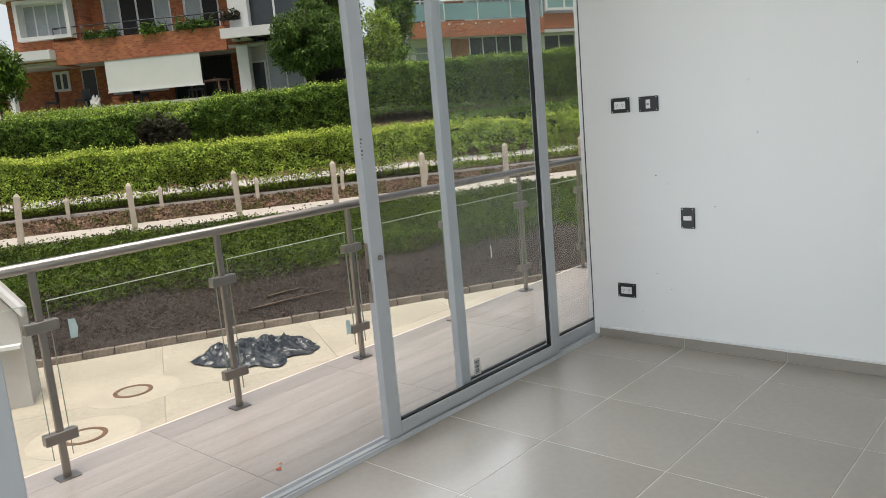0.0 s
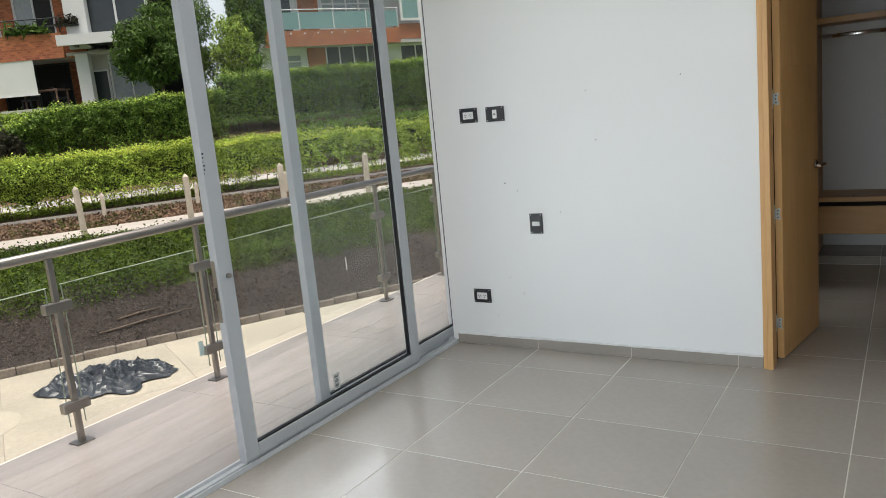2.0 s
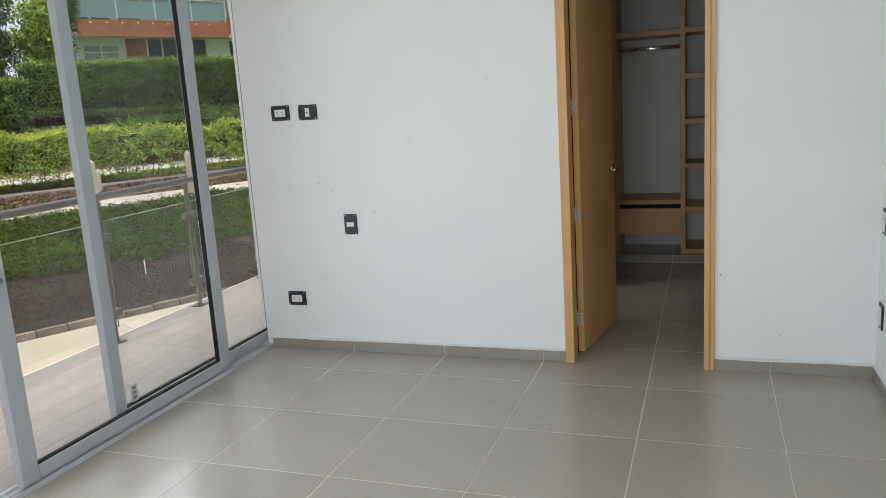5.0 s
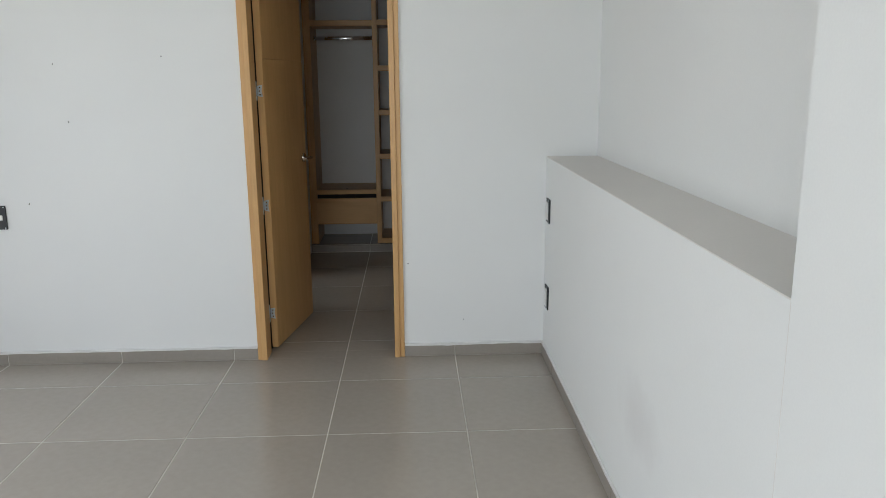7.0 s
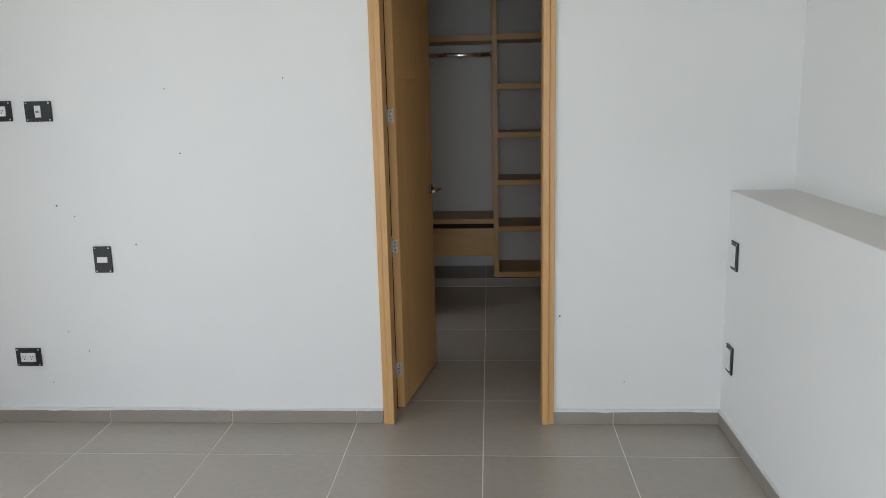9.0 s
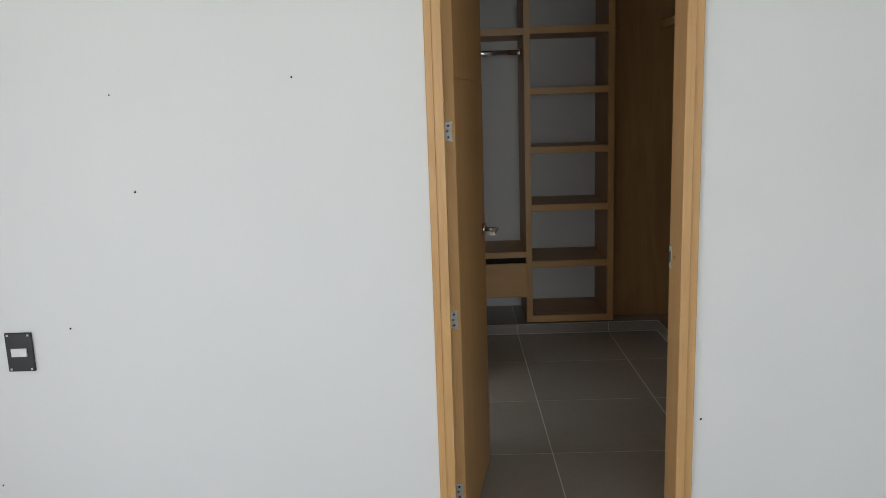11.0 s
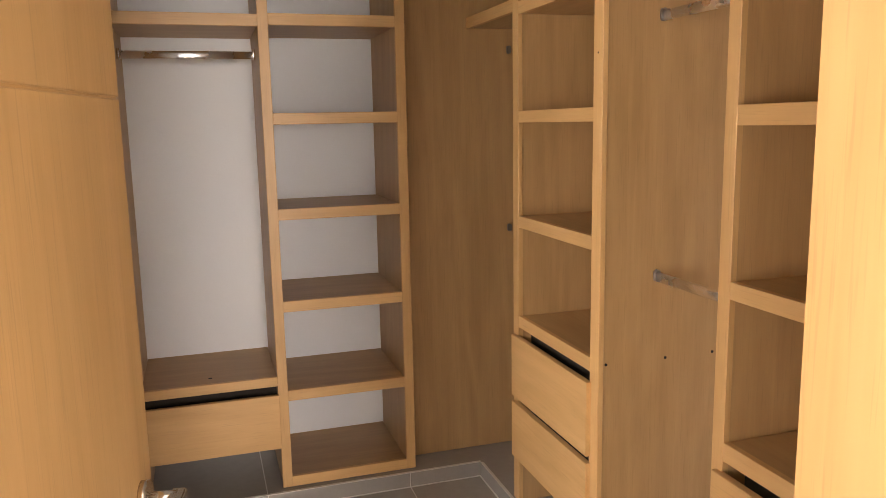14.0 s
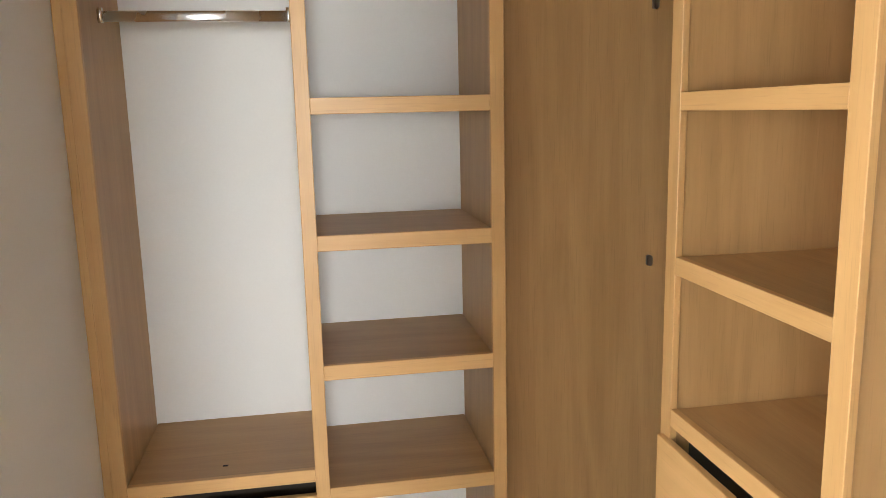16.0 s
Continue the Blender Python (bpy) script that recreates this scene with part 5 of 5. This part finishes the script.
window_in(house, H, 1.08, 3.7, 2.42, 3.72, 5.05, 2, 1, M_HWHITE, M_HGLASS, 0.1, "wide white-framed window")
window_in(house, H, 3.95, 6.75, 2.5, 3.12, 5.05, 2, 1, M_HRAIL, M_HDARK, 0.06, "dark sliding patio door")
bl = hp("roller_blind", box(2.08, 6.22, -0.06, -0.045, 3.70, 5.03), M_BLIND, "cream canvas roller blind")
hp("blind_bar", box(2.05, 6.28, -0.08, -0.03, 3.655, 3.705), M_HWHITE)
for z in (6.22, 6.52):
    hp("rail", rod((0.05, -0.02, z), (7.45, -0.02, z), 0.024, 8), M_HRAIL, "dark balcony rail")
    hp("rail", rod((0.05, -0.02, z), (0.05, 1.5, z), 0.024, 8), M_HRAIL)
for i in range(7):
    hp("rail_post", rod((0.05 + 1.23 * i, -0.02, 5.95), (0.05 + 1.23 * i, -0.02, 6.52), 0.024, 8), M_HRAIL)

def house_w(u, v, z):
    return M_HOUSE @ Vector((u, v, z))
def planter(u0, u1, v, z, n, size, mat, label):
    c = house_w((u0 + u1) / 2, v, z)
    t = thing("balcony_plant", c, label, "plant", "plants on the brick balcony")
    loc = np.stack([RNG.uniform(u0, u1, n), RNG.normal(v, 0.10, n), z + np.abs(RNG.normal(0.0, 0.16, n))], 1)
    h3 = np.array(M_HOUSE.to_3x3())
    part("leaves", leaf_mesh("leaves", loc @ h3.T + np.array(HO), np.tile(np.array([[0, 0, 1.0]]), (n, 1)), size, size * 0.22, mat, -0.3), mat, t)
    b = box(u0, u1, v - 0.09, v + 0.09, z - 0.02, z + 0.05)
    part("trough", moved(b, M_HOUSE), M_HRAIL, t)
planter(1.4, 2.9, 0.02, 5.96, 260, 0.34, M_LEAF_D, "low green spiky plants in a trough")
planter(3.9, 4.9, 0.02, 5.96, 240, 0.42, M_LEAF_G, "yellow-green arching plants in a trough")
planter(5.4, 7.0, 0.02, 5.96, 320, 0.42, M_LEAF_D, "arching green plants in a trough")
planter(7.3, 8.1, 0.1, 6.2, 400, 0.22, M_LEAF_P, "brownish bushy plant in a pot")
def pot(u, v):
    b = house_w(u, v, 3.12)
    bm = rod(b, b + Vector((0, 0, 0.34)), 0.17, 16, None, 0.27)
    rod(b + Vector((0, 0, 0.34)), b + Vector((0, 0, 0.42)), 0.29, 16, bm, 0.27)
    tagged(part("plant_pot", bm, M_POT), "large round terracotta pot on the patio", "plant pot")
pot(2.0, 0.9)
def plastic_bag(u, v):
    c = house_w(u, v, 3.12)
    bm = bmesh.new()
    bmesh.ops.create_icosphere(bm, subdivisions=4, radius=1.0)
    for p in bm.verts:
        k = 1 + 0.5 * noise.noise(p.co * 2.1) + 0.25 * abs(noise.noise(p.co * 5.3))
        q = Vector((p.co.x * 0.2, p.co.y * 0.17, 0.2 + 0.26 * p.co.z)) * k
        p.co = c + Vector((q.x, q.y, max(0.0, q.z)))
    tagged(part("plastic_bag", bm, M_PLUG), "crumpled white plastic bag on the patio", "bag")
plastic_bag(1.15, 0.5)
def patio_chair(u, v, mat, turn):
    m = Matrix.Translation(house_w(u, v, 3.12)) @ Matrix.Rotation(turn, 4, "Z")
    t = thing("patio_chair", house_w(u, v, 3.12), "dark woven patio chair", "chair", "patio chairs")
    part("seat", moved(box(-0.25, 0.25, -0.25, 0.25, 0.38, 0.46), m), mat, t, "", 0.02)
    part("backrest", moved(box(-0.25, 0.25, 0.2, 0.26, 0.46, 0.9), m), mat, t, "", 0.02)
    for x in (-0.22, 0.22):
        for y in (-0.22, 0.22):
            part("leg", moved(box(x - 0.02, x + 0.02, y - 0.02, y + 0.02, 0, 0.38), m), mat, t)
for u, v, r in ((0.4, 0.9, 0.4), (2.9, 1.2, 2.0), (-1.2, 1.2, -0.6), (5.6, 0.7, 0.2), (6.5, 1.3, 2.8)):
    patio_chair(u, v, M_HRAIL, r)
def patio_table(u, v):
    m = Matrix.Translation(house_w(u, v, 3.12)) @ Matrix.Rotation(0.4, 4, "Z")
    t = thing("patio_table", house_w(u, v, 3.12), "brown wooden patio table", "table")
    part("tabletop", moved(box(-0.8, 0.8, -0.45, 0.45, 0.70, 0.75), m), M_TABLE, t, "", 0.01)
    for x in (-0.7, 0.7):
        for y in (-0.35, 0.35):
            part("leg", moved(box(x - 0.03, x + 0.03, y - 0.03, y + 0.03, 0, 0.70), m), M_TABLE, t)
patio_table(6.2, 0.8)

# ---- second building, further along ----
block = thing("apartment_building", W(20, 45, 3.1), "brick and white apartment building with glass balconies", "building")
S2 = M_STREET @ Matrix.Translation((0, 44, 0))
def bp(name, bm, mat, label=""):
    return part(name, moved(bm, S2), mat, block, label)
bp("wall", wall_cells(14.9, 30, 0.5, 0.8, 2.3, 6.2, [(15.3, 17.45, 4.3, 5.75), (18.95, 22.7, 3.2, 6.1), (24.1, 27.5, 3.4, 6.0)]), M_HWHITE, "white ground-floor wall")
bp("brick_panel", box(17.75, 18.9, 0.42, 0.5, 2.8, 6.0), M_HBRICK)
bp("parapet", box(14.9, 23.6, -0.6, -0.4, 6.02, 6.92), M_HBRICK, "brick slab front")
bp("parapet", box(23.6, 30, -0.1, 0.1, 6.3, 7.2), M_HBRICK)
bp("slab", box(14.9, 30, -0.4, 6, 6.02, 6.2), M_HGREY)
bp("upper_wall", wall_cells(14.9, 30, 1.6, 1.9, 6.2, 11, [(15.2, 17.6, 6.9, 9.2), (19.4, 22.9, 7.6, 9.3)]), M_HWHITE, "white upper wall")
bp("brick_panel", box(17.9, 19.2, 1.5, 1.6, 6.9, 10.5), M_HBRICK)
bp("roof", box(14.9, 30, -0.5, 8, 11, 11.3), M_HGREY)
# closing wall with the room shade in its colour
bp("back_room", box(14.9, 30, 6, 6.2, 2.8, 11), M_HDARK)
window_in(block, S2, 15.3, 17.45, 0.55, 4.3, 5.75, 2, 3, M_HWHITE, M_HCURTAIN, 0.14, "white-barred window")
window_in(block, S2, 18.95, 22.7, 0.6, 3.2, 6.1, 4, 1, M_HFRAME, M_HGLASS, 0.09, "dark sliding glass doors")
window_in(block, S2, 24.1, 27.5, 0.6, 3.4, 6.0, 3, 1, M_HFRAME, M_HGLASS, 0.09, "dark sliding glass doors")
window_in(block, S2, 15.2, 17.6, 1.7, 6.9, 9.2, 2, 1, M_HWHITE, M_HGLASS, 0.12, "balcony doors")
window_in(block, S2, 19.4, 22.9, 1.7, 7.6, 9.3, 4, 3, M_HWHITE, M_HCURTAIN, 0.14, "white-barred upper window")
window_in(block, S2, 23.9, 26.6, -0.3, 7.35, 9.6, 2, 1, M_HWHITE, M_TEAL, 0.16, "white-framed bay window with teal glass")
bp("wall_band", box(23.0, 24.1, 0.42, 0.5, 3.0, 4.9), M_TEAL, "pale green painted wall")
for i in range(4):
    bp("glass_panel", box(14.95 + 2.16 * i, 17.05 + 2.16 * i, -0.52, -0.5, 7.0, 7.95), M_TEAL, "tinted balcony glass")
    bp("rail_post", box(17.05 + 2.16 * i, 17.11 + 2.16 * i, -0.54, -0.48, 6.92, 8.1), M_HFRAME)
bp("rail", rod((14.9, -0.51, 8.1), (23.6, -0.51, 8.1), 0.035, 8), M_HFRAME)
for i in range(9):
    bp("spotlight", rod((15.6 + 0.85 * i, -0.6, 6.75), (15.6 + 0.85 * i, -0.66, 6.75), 0.05, 8), M_HWHITE)

# ---- white stair wall at the end of the slope ----
stair = thing("stair_wall", W(-3.3, 14.5, GZ), "white rendered stair wall with a sloping top", "wall")
bm = plate([W(-2.46, 13.9, GZ), W(-2.46, 13.9, -1.08), W(-3.4, 13.9, 0.3), W(-9, 13.9, 0.3), W(-9, 13.9, GZ)], FWD * 0.9)
part("wall", bm, M_HGREY, stair)
bm = plate([W(-2.38, 13.82, -1.14), W(-2.38, 13.82, -0.98), W(-3.36, 13.82, 0.46), W(-3.36, 13.82, 0.3)], FWD * 0.25)
part("coping", bm, M_HWHITE, stair, "", 0.01)
part("ledge", street_box(-9, -2.48, 13.75, 13.9, -1.62, -1.56), M_HWHITE, stair)
part("infill", street_box(-9, -2.8, 13.88, 13.897, -1.56, -1.05), M_TEAL, stair, "greenish glass infill")

# bright overcast sky low over the far distance
m = bpy.data.materials.new("pale_overcast")
m.use_nodes = True
em = m.node_tree.nodes.new("ShaderNodeEmission")
em.inputs[0].default_value, em.inputs[1].default_value = (0.87, 0.92, 0.97, 1), 0.75
m.node_tree.links.new(em.outputs[0], m.node_tree.nodes["Material Output"].inputs[0])
built("backdrop", street_box(-260, 260, 200, 201, -6, 120), m, "pale overcast sky over the far distance", "sky")

# ---- floor tiles and skirting, piece by piece ----
def tile_pieces(parent, x0, x1, y0, y1, gx, gy, z0, z1, mat, size, joint=0.005, name="tile"):
    cache = {}
    i0, i1 = math.floor((x0 - gx) / size[0]), math.ceil((x1 - gx) / size[0])
    j0, j1 = math.floor((y0 - gy) / size[1]), math.ceil((y1 - gy) / size[1])
    for i in range(i0, i1):
        for j in range(j0, j1):
            a, b = max(x0, gx + i * size[0] + joint / 2), min(x1, gx + (i + 1) * size[0] - joint / 2)
            c, d = max(y0, gy + j * size[1] + joint / 2), min(y1, gy + (j + 1) * size[1] - joint / 2)
            if b - a < 0.01 or d - c < 0.01:
                continue
            key = (round(b - a, 3), round(d - c, 3))
            if key not in cache:
                me = mesh_of(box(-key[0] / 2, key[0] / 2, -key[1] / 2, key[1] / 2, z0, z1), name, 0.0006)
                me.materials.append(mat)
                cache[key] = me
            o = new(name, cache[key])
            o.location = ((a + b) / 2, (c + d) / 2, 0)
            o.parent = parent
GY = -0.334
tile_pieces(floor, GX + 0.036, XE, YS, 0.0, 0, GY, -0.008, 0, M_TILE, (0.6, 0.6))
tile_pieces(floor, -0.419, 0.272, 0.0, 0.104, 0, GY, -0.008, 0, M_TILE, (0.6, 0.6))
tile_pieces(floor, CXW, 0.915, 0.104, 2.62, 0, GY, -0.008, 0, M_TILE, (0.6, 0.6))
tile_pieces(balcony, -3.685, XW - 0.14, -6.4, 6.4, -3.685, -6.1, -0.02, 0.0, M_PLANK, (0.2, 1.2), 0.002, "plank")

def skirting(a, b, out, z1=0.068, first=0.0, length=0.6, name="skirting_tile", mat=M_SKIRT):
    """Skirting tiles from a to b along x or y, standing out from the wall by 9 mm."""
    axis = 0 if abs(b[0] - a[0]) > abs(b[1] - a[1]) else 1
    lo, hi = sorted((a[axis], b[axis]))
    k = math.floor((lo - first) / length)
    root = thing("baseboard", (a[0], a[1], 0), "taupe tile skirting with pale joints", "baseboard", "", "structure")
    while first + k * length < hi:
        s, e = max(lo, first + k * length + 0.002), min(hi, first + (k + 1) * length - 0.002)
        k += 1
        if e - s < 0.01:
            continue
        o = 0.009 * out
        n0, n1 = sorted((a[1 - axis], a[1 - axis] + o))
        bm = box(s, e, n0, n1, 0.0015, z1) if axis == 0 else box(n0, n1, s, e, 0.0015, z1)
        part(name, askew(bm) if a[0] == XE else bm, mat, root, "", 0.0015)
    n0, n1 = sorted((a[1 - axis], a[1 - axis] + 0.0055 * out))
    bm = box(lo, hi, n0, n1, 0.0, z1 - 0.002) if axis == 0 else box(n0, n1, lo, hi, 0.0, z1 - 0.002)
    part("joint", askew(bm) if a[0] == XE else bm, M_GROUT, root)
    if name == "plinth_tile":
        e0, e1 = sorted((a[1 - axis] + 0.0098 * out, a[1 - axis] - 0.003 * out))
        for k0, k1 in ((z1 - 0.001, z1 + 0.0012), (0.0, 0.003)):
            bm = box(lo, hi, e0, e1, k0, k1) if axis == 0 else box(e0, e1, lo, hi, k0, k1)
            part("grout_line", bm, M_GROUT, root)
    # uneven line of wall paint dragged over the top of the tiles
    if mat is M_SKIRT and name == "skirting_tile":
        bm = bmesh.new()
        n = max(4, int((hi - lo) / 0.02))
        lowr, uppr = [], []
        for i in range(n + 1):
            s = lo + (hi - lo) * i / n
            dip = 0.004 + 0.010 * max(0.0, noise.noise(Vector((s * 3.1, lo, 2)))) + 0.005 * max(0.0, noise.noise(Vector((s * 17, lo, 7))))
            for row, z, d in ((lowr, z1 - dip, 0.0098), (uppr, z1 + 0.0045, 0.0098), ):
                q = a[1 - axis] + d * out
                row.append(bm.verts.new((s, q, z) if axis == 0 else (q, s, z)))
        back = []
        for i in range(n + 1):
            s = lo + (hi - lo) * i / n
            q = a[1 - axis] + 0.001 * out
            back.append(bm.verts.new((s, q, z1 + 0.006) if axis == 0 else (q, s, z1 + 0.006)))
        for i in range(n):
            bm.faces.new((lowr[i], lowr[i + 1], uppr[i + 1], uppr[i]))
            bm.faces.new((uppr[i], uppr[i + 1], back[i + 1], back[i]))
        part("paint_smear", askew(bm) if a[0] == XE else bm, M_SMEAR, root, "uneven white paint line")
    return root
skirting((XW - 0.02, 0), (-0.472, 0), -1)
skirting((0.327, 0), (XE, 0), -1)
skirting((XE, -0.01), (XE, YS), -1, first=GY)
skirting((CXW, 2.635), (0.924, 2.635), -1, PZ, name="plinth_tile")
skirting((0.93, 0.42), (0.93, 2.62), -1, PZ, first=GY, name="plinth_tile")

def street_slabs():
    """Driveway slabs laid in a grid, those near the view piece by piece."""
    cache = None
    for i in range(-8, 8):
        for j in range(0, 5):
            if cache is None:
                cache = mesh_of(box(-1.496, 1.496, -1.531, 1.531, -0.05, 0.0), "slab", 0.006)
                cache.materials.append(M_CONC)
            o = new("slab", cache)
            o.parent = drive
            o.matrix_parent_inverse = Matrix.Translation(drive.location).inverted()
            o.matrix_basis = Matrix.Translation(W(1.1 + 3.0 * i, 16.33 - 1.535 - 3.07 * j, GZ)) @ Matrix.Rotation(-AZ, 4, "Z")
street_slabs()
